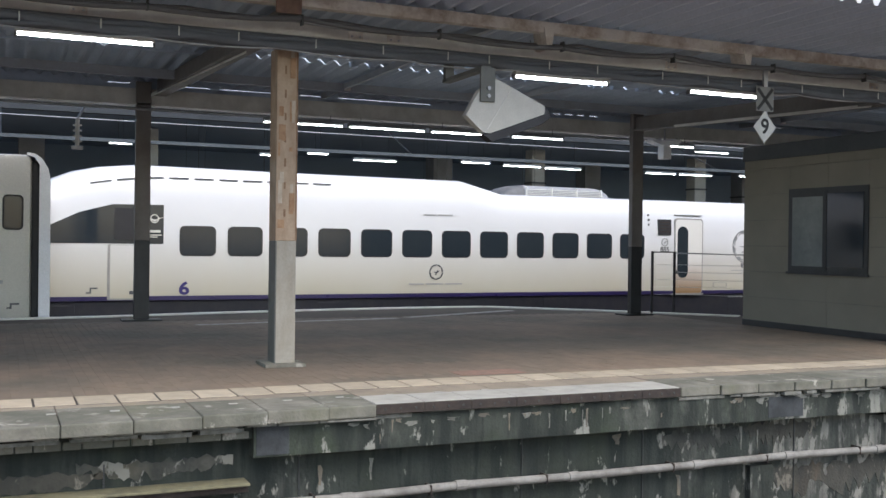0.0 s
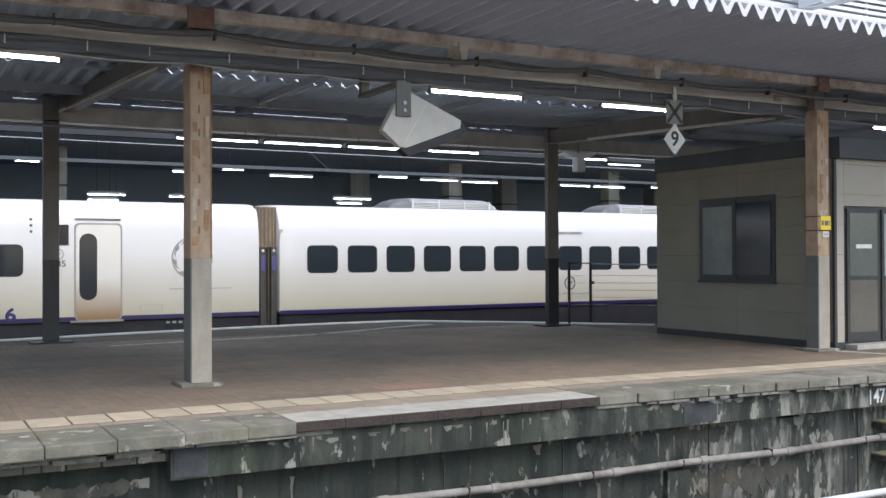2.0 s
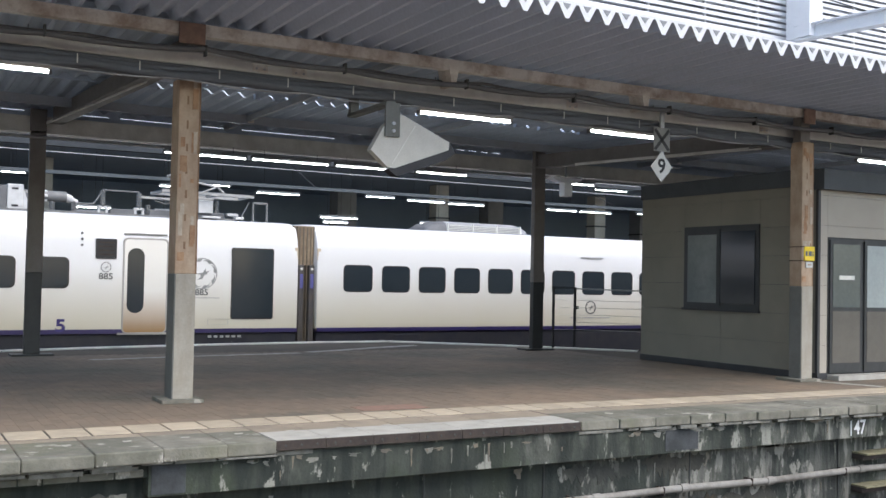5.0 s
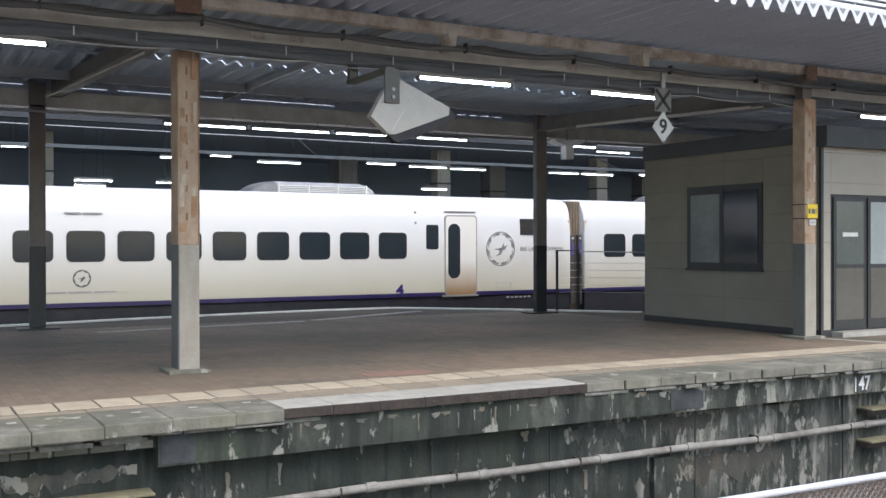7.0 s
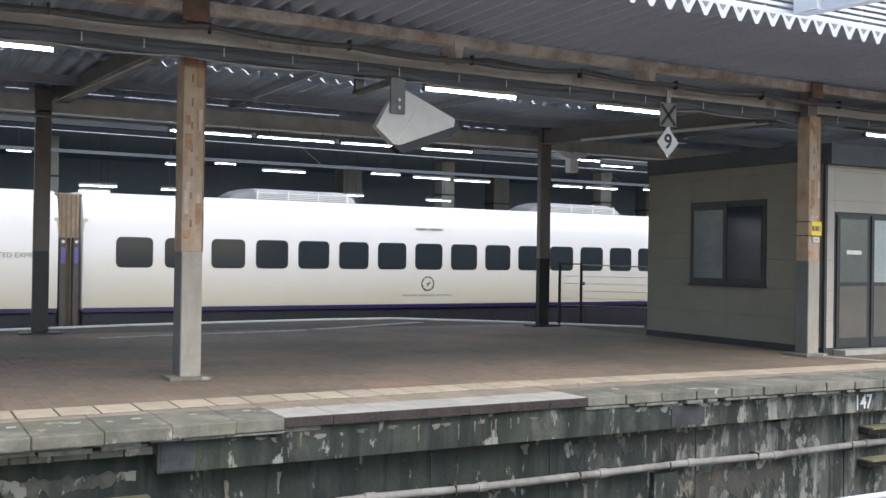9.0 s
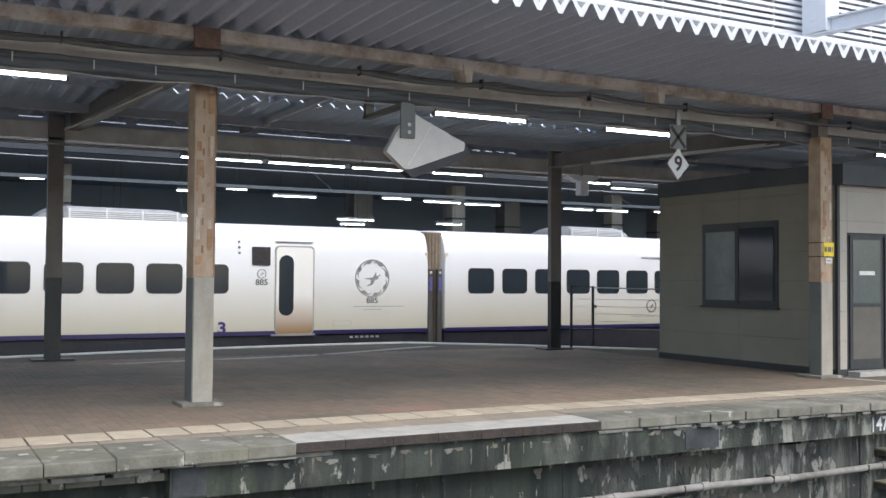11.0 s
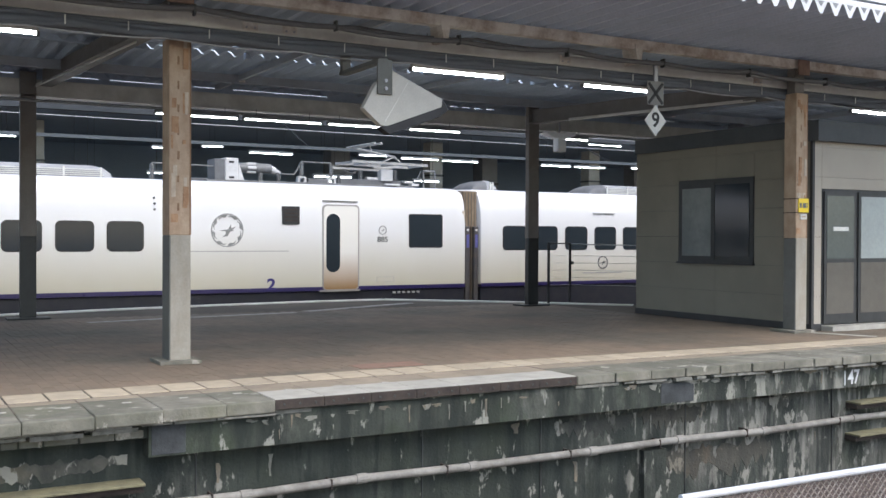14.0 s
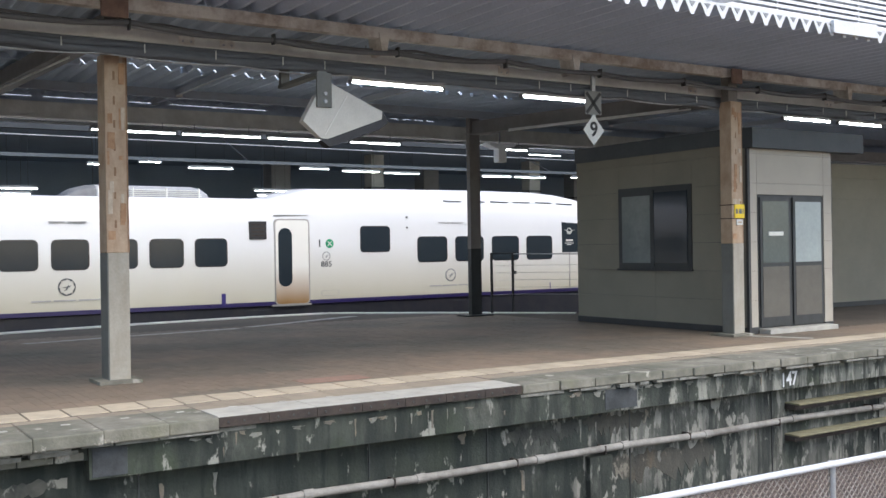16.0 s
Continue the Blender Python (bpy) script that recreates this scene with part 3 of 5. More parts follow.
    for a, q, r in (((4.55, 3.30), (3.55, 3.47), 0.024), ((4.55, 3.30), (4.1, 3.10), 0.02), ((4.55, 3.32), (4.72, 3.18), 0.024), ((4.0, 3.02), (4.5, 3.02), 0.03)):
        rod(bm, (x0 + a[0], y - 0.1, a[1]), (x0 + q[0], y - 0.1, q[1]), r, 6)
    part("frame", bm, M["collector_pale"], p)
    bm = B()
    for dx, z in ((3.70, 3.60), (3.88, 3.60)):
        rod(bm, (x0 + dx, y - 0.75, z - 0.05), (x0 + dx, y + 0.75, z - 0.05), 0.028, 6)
    rod(bm, (x0 + 3.68, y - 0.1, 3.56), (x0 + 3.92, y - 0.1, 3.56), 0.02, 6)
    rod(bm, (x0 + 3.88, y - 0.1, 3.58), (x0 + 3.95, y - 0.1, 3.40), 0.018, 6)
    part("contact_head", bm, M["collector_pale"], p)
    for name, a, q, ya, yb, za, zb, mat in (
            ("drive", 4.1, 4.42, -0.3, -0.1, 2.70, 2.98, "collector_white"), ("drive_arm", 3.75, 4.05, -0.25, -0.1, 2.72, 2.78, "collector_white"),
            ("damper", 4.75, 5.0, -0.3, -0.1, 2.66, 2.72, "collector_white"), ("terminal", 4.9, 5.1, -0.4, -0.2, 2.59, 2.65, "collector_white"),
            ("terminal", 4.15, 4.55, -0.45, -0.35, 2.59, 2.63, "collector_white"), ("base_frame", 2.25, 2.75, -0.2, 0.2, 2.59, 2.70, "unit_dark"),
            ("base_frame", 3.05, 4.7, -0.25, 0.25, 2.59, 2.72, "unit_dark"), ("duct", -0.9, -0.1, -0.1, 0.1, 2.57, 2.63, "unit_dark")):
        part(name, box(B(), x0 + a, x0 + q, y + ya, y + yb, za, zb, 0.012), M[mat], p)
    bm = B()
    for dx in (5.45, 5.78):
        rod(bm, (x0 + dx, y, 2.57), (x0 + dx, y, 3.0), 0.025, 6)
    rod(bm, (x0 + 5.45, y, 3.0), (x0 + 5.78, y, 3.0), 0.025, 6)
    part("stand", bm, M["collector"], p)


def gangway(car):
    g = part("gangway", box(B(), 19.98, 20.52, 0.22, 2.68, -0.45, 2.50, 0.03), M["gangway"], car, "brown folding gangway between two cars")
    part("hood", box(B(), 20.06, 20.44, 0.14, 0.3, 1.60, 2.49, 0.02), M["hood_tan"], g, "soiled tan bellows of the gangway")
    for k in range(4):
        part("fold", box(B(), 20.10 + 0.09 * k, 20.125 + 0.09 * k, 0.125, 0.15, -0.2, 2.46), M["gangway"], g)
    for x in (20.07, 20.32):
        d = part("damper", box(B(), x, x + 0.13, 0.05, 0.22, -0.2, 1.62, 0.02), M["damper"], g)
        part("pad", box(B(), x + 0.03, x + 0.10, 0.035, 0.055, 1.10, 1.42), M["blue_pad"], d, "blue print on the damper")
        part("mark", ring(B(), x + 0.065, 1.53, 0.0001, 0.032, 0.035, 0.055, n=8), M["white_sign"], d)


def end_edges(car):
    for x0, x1 in ((0.012, 0.10), (19.96, 20.038)):
        part("soiled_edge", box(B(), x0, x1, 0.028, 0.06, 0.16, 2.0, 0.006), M["end_edge"], car, "brown soiled edge at the car end")


def underfloor(car, x0, x1):
    part("skirt", box(B(), x0, x1, 0.035, 2.8, -0.66, 0.125, 0.02), M["train_skirt"], car, "dark blue-grey skirt")
    for i in range(4):
        x = x0 + 2.0 + i * (x1 - x0 - 4) / 3
        part("hatch", box(B(), x, x + 0.7, 0.028, 0.05, -0.35, 0.05, 0.008), M["train_skirt"], car)
    for cx in (x0 + 3.2, x1 - 3.4):
        part("bogie_frame", box(B(), cx - 1.3, cx + 1.3, 0.3, 2.6, -0.85, -0.6, 0.03), M["rubber"], car)
        for dx in (-1.05, 1.05):
            bm = B()
            rod(bm, (cx + dx, 0.55, -0.78), (cx + dx, 2.35, -0.78), 0.42, 20)
            part("wheelset", bm, M["rust_steel"], car)
    for i in range(6):
        part("print_bar", box(B(), x1 - 2.0 + 0.13 * i, x1 - 1.93 + 0.13 * i, -0.0, 0.04, 0.03, 0.075), M["ink_faint"], car)


cars = {}


def express_car(number, shell, length, windows, label):
    car = thing("express_car", label, "train car", "cars of the white express train")
    cars[number] = car
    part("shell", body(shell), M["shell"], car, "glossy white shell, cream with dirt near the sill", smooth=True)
    lo, hi = shell[0][0] + 0.02, shell[-1][0] - 0.02
    part("stripe", box(B(), max(lo, -1.1), min(hi, 21.1), -0.003, 2.8, 0.135, 0.222), M["train_purple"], car, "deep purple stripe")
    underfloor(car, max(lo, -1.0), min(hi, 21.0))
    for x in windows:
        pane(car, x, x + 0.745, 1.03, 1.65)
    return car


FLAT = [(0.0, 2.55, 0.06), (0.015, 2.568, 0.02), (0.05, 2.58, 0.004), (0.3, 2.585, 0.0), (19.75, 2.585, 0.0), (20.0, 2.58, 0.004), (20.035, 2.568, 0.02), (20.05, 2.55, 0.06)]
HEAD = [(-1.6, 0.55, 0.9), (-1.4, 0.9, 0.6), (-1.0, 1.35, 0.36), (-0.3, 1.80, 0.15), (0.5, 2.18, 0.05), (1.2, 2.53, 0.01), (1.7, 2.74, 0.0), (2.2, 2.85, 0.0), (2.8, 2.91, 0.0), (3.3, 2.92, 0.0), (6.2, 2.89, 0.0), (10.3, 2.87, 0.0), (11.4, 2.585, 0.0)] + FLAT[4:]
TAIL = FLAT[:4] + [(8.5, 2.585, 0.0), (9.6, 2.84, 0.0), (11.7, 2.88, 0.0), (14.2, 2.895, 0.0), (16.2, 2.88, 0.0), (17.0, 2.83, 0.0), (17.6, 2.74, 0.0), (18.2, 2.60, 0.0), (18.9, 2.36, 0.02), (19.7, 2.0, 0.09), (20.4, 1.6, 0.22), (21.0, 1.15, 0.42), (21.4, 0.8, 0.66), (21.6, 0.55, 0.9)]


def skin(stations, x, z):
    """How far the shell's side lies behind its widest line at x and z."""
    crown = float(np.interp(x, [q[0] for q in stations], [q[1] for q in stations]))
    k = (crown - 0.2) / (2.585 - 0.2)
    return float(np.interp(0.2 + (z - 0.2) / k, [q[0] for q in PROFILE], [q[1] for q in PROFILE]))


def dots(car, x, zs, deep=True):
    for z in zs:
        part("roof_dot", ring(B(), x, z, 0.0001, 0.028, (0.015 if z < 2.05 else 0.04) if deep else -0.004, 0.13, n=8), M["ink"], car)


def screen(car, x, z=1.64):
    s = part("destination_display", outline(B(), rounded(x, x + 0.41, z, z + 0.40, 0.02), -0.012, 0.04), M["rubber"], car, "dark destination display")
    for k in range(4):
        part("unlit_row", box(B(), x + 0.05, x + 0.36, -0.016, -0.011, z + 0.07 + 0.08 * k, z + 0.10 + 0.08 * k), M["rust_steel"], s)


W15 = [0.65 + 0.985 * k for k in range(15)]
TYPE_ONE = (6, 5, 4, 3)
for number in (6, 5, 4, 3, 2, 1):
    if number == 6:
        car = express_car(6, HEAD, 20.05, [3.70 + 0.985 * k for k in range(12)], "white sloping-nosed express end car with purple sill stripe")
    elif number == 1:
        car = express_car(1, TAIL, 21.0, W15[:7], "white express end car with raised roof and purple stripe")
    elif number == 2:
        car = express_car(2, FLAT, 20.05, W15[:12], "white express car with pantograph and round printed mark")
    elif number == 5:
        car = express_car(5, FLAT, 20.05, W15, "white express car with pantograph and tall end window")
    else:
        car = express_car(number, FLAT, 20.05, W15, "white express car with a row of square windows")
    if number not in (1, 6):
        end_edges(car)
    if number != 1:
        gangway(car)
        car_door(car, 16.22, 17.14)
    # marks low on the side
    lx = {6: 9.48, 5: 7.9, 4: 7.84, 3: 7.9, 2: 6.45, 1: 3.9}[number]
    swirl_mark(car, lx, 0.70, 0.175, M["ink"])
    line_of_print(car, lx - 0.68, lx + 0.66, 0.43, 0.032, M["ink_faint"], (6, 7, 7))
    line_of_print(car, lx - 0.33, lx + 0.4, 2.005, 0.022, M["ink_faint"], (5, 6))
    side_text(car, "car_number", str(number), 0.34, {6: 15.05, 5: 15.05, 4: 15.0, 3: 15.05, 2: 15.0, 1: 7.2}[number], 0.29, M["purple_print"], 1.2, 0.03 if number > 1 else 0.07)
    bx = {6: 17.5, 5: 18.0, 4: 17.7, 3: 17.6, 2: 17.6, 1: 9.6}[number]
    for x0, x1, z0, z1 in ((bx, bx + 0.45, 0.30, 0.306), (bx, bx + 0.45, 0.42, 0.426), (bx, bx + 0.006, 0.30, 0.426), (bx + 0.444, bx + 0.45, 0.30, 0.426)):
        line_of_print(car, x0, x1, (z0 + z1) / 2, z1 - z0, M["ink_faint"])
    if number in (6, 3):
        screen(car, 15.70)
        swirl_mark(car, 15.92, 1.46, 0.105, M["silver_logo"])
        side_text(car, "number_print", "885", 0.175, 15.92, 1.27, M["ink"], 1.1, 0.012)
        swirl_mark(car, 18.57, 1.38, 0.435, M["silver_logo"])
        side_text(car, "number_print", "885", 0.18, 18.57, 0.87, M["ink"], 1.1, 0.012)
        line_of_print(car, 18.1, 19.4, 0.74, 0.02, M["ink_faint"])
        line_of_print(car, 18.35, 18.8, 0.67, 0.015, M["ink_faint"])
        dots(car, 15.42, (1.90, 2.02, 2.14))
    if number == 5:
        screen(car, 15.68)
        swirl_mark(car, 15.89, 1.47, 0.105, M["silver_logo"])
        side_text(car, "number_print", "885", 0.175, 15.89, 1.28, M["ink"], 1.1, 0.012)
        swirl_mark(car, 17.86, 1.38, 0.33, M["silver_logo"])
        side_text(car, "number_print", "885", 0.175, 17.86, 0.98, M["ink"], 1.1, 0.012)
        line_of_print(car, 17.5, 18.25, 0.87, 0.018, M["ink_faint"])
        pane(car, 18.50, 19.46, 0.42, 1.95, 0.05, "tall_window")
        dots(car, 15.42, (1.90, 2.02, 2.14))
        pantograph(car, 13.5)
        cooler(car, 2.95), cooler(car, 9.5)
    if number == 4:
        pane(car, 15.71, 16.05, 1.25, 1.84, 0.06, "small_window")
        swirl_mark(car, 17.84, 1.26, 0.43, M["silver_logo"])
        screen(car, 18.44, 1.61)
        side_text(car, "class_print", "885 LIMITED EXPRESS", 0.14, 19.10, 1.25, M["silver_logo"], 1.02, 0.01)
        dots(car, 15.43, (1.88, 2.13))
        cooler(car, 3.1), cooler(car, 11.5)
    if number == 3:
        cooler(car, 3.1), cooler(car, 11.25)
    if number == 6:
        cooler(car, 11.5)
    if number == 2:
        swirl_mark(car, 14.0, 1.48, 0.36, M["silver_logo"])
        line_of_print(car, 13.2, 15.4, 1.03, 0.022, M["ink_faint"])
        screen(car, 15.25, 1.62)
        swirl_mark(car, 17.75, 1.51, 0.105, M["silver_logo"])
        side_text(car, "number_print", "885", 0.175, 17.75, 1.29, M["ink"], 1.1, 0.012)
        pane(car, 18.45, 19.38, 1.10, 1.90, 0.05, "square_window")
        dots(car, 12.45, (1.90, 2.02, 2.14))
        pantograph(car, 13.6)
        cooler(car, 3.6, 2.7), cooler(car, 8.5)
    if number == 1:
        car_door(car, 8.42, 9.30)
        screen(car, 7.82, 1.62)
        cooler(car, 3.95), cooler(car, 0.1, 0.9)
        side_text(car, "class_number", "1", 0.24, 9.56, 1.51, M["ink"], 1.1, 0.02)
        badge = part("green_badge", ring(B(), 9.82, 1.51, 0.0001, 0.105, -0.005, 0.02, n=16), M["green"], car, "green round badge with a white cross")
        for sx in (-1, 1):
            part("cross_stroke", bar(B(), (9.82 - 0.055 * sx, -0.0075, 1.455), (9.82 + 0.055 * sx, -0.0075, 1.565), 0.004, 0.022), M["white_sign"], badge)
        swirl_mark(car, 9.73, 1.22, 0.105, M["silver_logo"])
        side_text(car, "number_print", "885", 0.175, 9.73, 1.03, M["ink"], 1.1, 0.012)
        pane(car, 10.64, 11.47, 1.29, 1.92, 0.09, "square_window")
        for x in (12.25, 13.39, 14.55, 15.70):
            pane(car, x, x + 0.90, 1.02, 1.66)
        swirl_mark(car, 13.24, 0.69, 0.16, M["silver_logo"])
        line_of_print(car, 12.6, 13.9, 0.43, 0.032, M["ink_faint"], (6, 7, 7))
        line_of_print(car, 12.9, 13.65, 2.005, 0.022, M["ink_faint"], (5, 6))
        side_text(car, "car_number", "1", 0.24, 16.5, 0.30, M["purple_print"], 1.2)
        dots(car, 11.96, (1.88, 2.13), False)
        for i in range(6):
            z = float(np.interp(13.1 + 0.75 * i, (13, 14.2, 16.1, 17.5), (2.52, 2.52, 2.52, 2.47)))
            y = skin(TAIL, 13.4 + 0.75 * i, z + 0.02)
            part("vent_slot", bar(B(), (13.1 + 0.75 * i, y, z + 0.03), (13.65 + 0.75 * i, y, z + 0.02), 0.05, 0.024), M["ink"], car)
        part("cab_glass", outline(B(), [(16.95, 1.20), (16.95, 2.02), (17.7, 1.98), (18.5, 1.70), (19.2, 1.3), (19.2, 1.2)], -0.004, 0.6), M["glass_dark"], car, "black wrap-round cab glass")
        for x0, x1, z0, z1 in ((17.08, 17.34, 1.50, 1.55), (17.05, 17.36, 1.44, 1.46), (17.12, 17.28, 1.40, 1.42)):
            part("print_bar", outline(B(), [(x0, z0), (x1, z0), (x1, z1), (x0, z1)], -0.010, 0.0), M["white_sign"], car)
        part("emblem", ring(B(), 17.21, 1.78, 0.07, 0.09, -0.010, 0.0, n=12), M["white_sign"], car)
        part("emblem_wing", outline(B(), [(17.03, 1.82), (17.21, 1.72), (17.39, 1.82), (17.21, 1.76)], -0.012, 0.0), M["white_sign"], car)
        part("cab_seam", box(B(), 17.2, 17.23, -0.004, 0.05, 0.2, 1.2), M["rim"], car)
    if number == 6:
        part("cab_glass", outline(B(), [(3.38, 1.27), (3.38, 2.06), (2.39, 2.05), (1.76, 1.88), (1.23, 1.62), (0.5, 1.42), (-0.2, 1.27)], -0.004, 0.6), M["glass_dark"], car, "black wrap-round cab glass")
        part("side_screen", outline(B(), rounded(2.42, 3.0, 1.35, 1.98, 0.06), -0.012, 0.0), M["rubber"], car)
        for x0, x1, z0, z1 in ((3.08, 3.32, 1.50, 1.55), (3.05, 3.34, 1.44, 1.46), (3.10, 3.26, 1.40, 1.42)):
            line = outline(B(), [(x0, z0), (x1, z0), (x1, z1), (x0, z1)], -0.010, 0.0)
            part("print_line", line, M["white_sign"], car)
        part("emblem", ring(B(), 3.20, 1.78, 0.07, 0.09, -0.010, 0.0, n=12), M["white_sign"], car)
        part("emblem_wing", outline(B(), [(3.02, 1.82), (3.2, 1.72), (3.38, 1.82), (3.2, 1.76)], -0.012, 0.0), M["white_sign"], car)
        d = part("cab_door", outline(B(), rounded(2.30, 2.90, 0.15, 1.25, 0.02), -0.008, 0.02), M["rim"], car)
        part("leaf", outline(B(), rounded(2.35, 2.88, 0.18, 1.24, 0.02), -0.012, 0.0), M["shell"], d)
        part("handle", box(B(), 2.72, 2.84, -0.03, -0.01, 0.26, 0.33), M["ink"], d)
        part("letter_mark", outline(B(), [(1.90, 0.28), (2.0, 0.28), (2.0, 0.37), (2.12, 0.37), (2.12, 0.40), (1.97, 0.40), (1.97, 0.31), (1.90, 0.31)], -0.004, 0.02), M["ink"], car)
        side_text(car, "car_number", "6", 0.36, 3.80, 0.36, M["purple_print"], 1.2, 0.03)
        for i in range(10):
            x = 1.97 + 0.51 * i
            z = float(np.interp(x, (1.97, 2.71, 3.4, 6.9), (2.44, 2.56, 2.60, 2.59)))
            z2 = float(np.interp(x + 0.4, (1.97, 2.71, 3.4, 6.9), (2.44, 2.56, 2.60, 2.59)))
            part("vent_slot", bar(B(), (x, skin(HEAD, x, z + 0.02), z + 0.02), (x + 0.4, skin(HEAD, x + 0.4, z2 + 0.02), z2 + 0.02), 0.06, 0.024), M["ink"], car)


# ---- canopy over the platform ----
deck_sheet("canopy_front", -8.903, 33.0, 8.0, 10.56, 3.945, 0.10, 0.242, M["deck"], "grey folded-plate canopy roof with zigzag ends")
bm = B()
for i in range(170):
    x = -8.903 + 0.242 * i
    # bright painted lips that close the end of each trough
    outline(bm, [(x + 0.0, 4.045), (x + 0.016, 4.045), (x + 0.098, 3.903), (x + 0.144, 3.903), (x + 0.226, 4.045), (x + 0.242, 4.045), (x + 0.242, 4.075), (x, 4.075)], 7.982, 7.999)
# grey triangles laid on the teeth as the shade of their inner faces
tr = B()
for i in range(170):
    x = -8.903 + 0.242 * i
    outline(tr, [(x + 0.066, 4.046), (x + 0.166, 4.046), (x + 0.118, 3.985)], 7.977, 7.981)
single("tooth_shade", tr, M["tooth_shade_grey"], "grey triangles painted as shade in the roof teeth", kind="structure")
single("roof_flashing", outline(B(), [(10.79, 3.93), (11.66, 3.94), (11.66, 4.115), (10.79, 4.085)], 7.93, 7.972), M["deck_end"], "white folded flashing over the roof end", "flashing")
single("roof_joint_front", box(B(), -9, 33, 10.53, 10.575, 3.99, 4.09), M["deck_inner"], "closed joint in the platform roof", kind="structure")
single("canopy_end_trim", bm, M["deck_end"], "white zigzag end trim of the canopy roof", kind="structure")
for name, y0, y1 in (("canopy_inner_near", 10.55, 13.86), ("canopy_inner_middle", 14.0, 14.60), ("canopy_inner_far", 14.66, 17.78)):
    deck_sheet(name, -9.0, 33.0, y0, y1, 4.0, 0.06, 0.242, M["deck_inner"], "dark folded-plate roof over the platform")
random.seed(7)
for name, y0, y1, holes in (("roof_joint_near", 13.84, 14.02, [(3.82 + 0.28 * k, 3.91 + 0.28 * k) for k in (0, 1, 2, 3, 5, 6, 7, 8, 9)]),
                            ("roof_joint_far", 14.58, 14.68, [(1.1, 1.4), (3.37, 3.62), (4.0, 4.82), (4.9, 5.12), (5.2, 5.42), (5.5, 5.92), (6.03, 6.55), (6.62, 6.83), (7.5, 7.8), (8.3, 8.6), (8.8, 9.1), (9.2, 9.45), (9.6, 9.95), (10.2, 10.5), (10.55, 10.8), (14.2, 14.6)])):
    bm = B()
    x = -9.0
    for a, b in holes:
        box(bm, x, a, y0, y1, 3.985, 4.07)
        x = b
    box(bm, x, 33, y0, y1, 3.985, 4.07)
    single(name, bm, M["deck_inner"], "roof joint with small daylight gaps", kind="structure")


single("canopy_far_trim", box(B(), -9, 33, 17.76, 17.80, 4.0, 4.07), M["deck_inner"], "edge trim of the platform roof", kind="structure")


# ---- steelwork ----
def near_column(x, y, depth=0.29, plate=(-0.16, 0.11, -0.5), tan_above=1.36):
    c = thing("steel_column", "boxed steel column, grey below and worn rusty tan paint above", "column", "columns along the near edge", (x, y, 0))
    # dark shaft, paler front plate: the shade of the column's side is in the colour
    part("lower_shaft", box(B(), -0.015, 0.215, 0, depth, 0.03, tan_above, 0.008), M["pillar_grey"], c, "grey painted lower shaft, its colour darkened for the shadowed side")
    part("lit_front", box(B(), 0.0, 0.212, -0.004, 0.01, 0.04, tan_above, 0.002), M["column_beige"], c, "worn beige front of the lower shaft, paler as the lit face")
    part("upper_shaft", box(B(), -0.015, 0.215, 0, depth, tan_above, 3.44, 0.008), M["pillar_tan"], c, "worn tan upper shaft with rust")
    part("base_plate", box(B(), -0.13, 0.31, -0.10, 0.36, 0.0, 0.04, 0.006), M["coping"], c, "stained concrete foot")
    part("head", box(B(), 0.01, 0.20, 0.06, 0.20, 3.44, 3.93), M["column_brown"], c, "brown head plate")
    part("gusset", box(B(), plate[0], plate[1], plate[2], plate[2] + 0.03, 3.70, 3.915, 0.004), M["rust_pink"], c, "rust-brown gusset plate")
    for z0, z1, w in ((1.62, 1.70, 0.022), (1.92, 1.99, 0.02), (2.16, 2.25, 0.024), (2.42, 2.50, 0.02), (2.66, 2.74, 0.022), (2.90, 2.99, 0.02), (3.16, 3.25, 0.022)):
        part("bare_patch", box(B(), 0.07, 0.07 + w, -0.003, 0.0, z0, z1), M["patch_dark"], c, "flaked patch of darker paint")
    rng = random.Random(int(x * 100))
    for k in range(16):
        z = rng.uniform(tan_above + 0.05, 3.3)
        left = rng.random() < 0.5
        w, h = rng.uniform(0.02, 0.075), rng.uniform(0.04, 0.26)
        a = rng.uniform(-0.012, 0.05) if left else rng.uniform(0.11, 0.195 - w)
        part("bare_patch", box(B(), a, a + w, -0.0036 - 0.0006 * k, 0.0, z, min(3.42, z + h)), M["primer"] if k % 3 else M["pale_paint"], c, "bared orange primer" if k % 3 else "pale old paint")
    part("drip_edge", box(B(), 0.20, 0.218, -0.002, 0.02, tan_above, 3.42), M["patch_dark"], c)


def far_column(x, y, w=0.245, d=0.12):
    c = thing("dark_column", "dark brown steel column standing near the far edge", "column", "columns along the far edge", (x, y, 0))
    part("lower_shaft", box(B(), 0, w, 0, d, 0.03, 1.34, 0.006), M["frame_dark"], c, "dark grey lower shaft")
    part("upper_shaft", box(B(), 0, w, 0, d, 1.34, 3.98, 0.006), M["column_brown"], c, "dark brown upper shaft")
    part("base_plate", box(B(), -0.2, w + 0.2, -0.12, d + 0.12, 0.0, 0.03), M["frame_dark"], c)


M["primer"] = material("bared_orange_primer", (0.40, 0.245, 0.14), 0.8, 0, (0.28, 0.155, 0.085), 9, 0.9, 60, 0.3)
M["pale_paint"] = material("pale_old_paint", (0.50, 0.42, 0.32), 0.7, 0, (0.40, 0.32, 0.24), 9, 0.9, 60, 0.3)
M["patch_dark"] = material("flaked_brown", (0.20, 0.115, 0.065), 0.8, 0, (0.30, 0.2, 0.12), 9, 0.8, 60, 0.3)
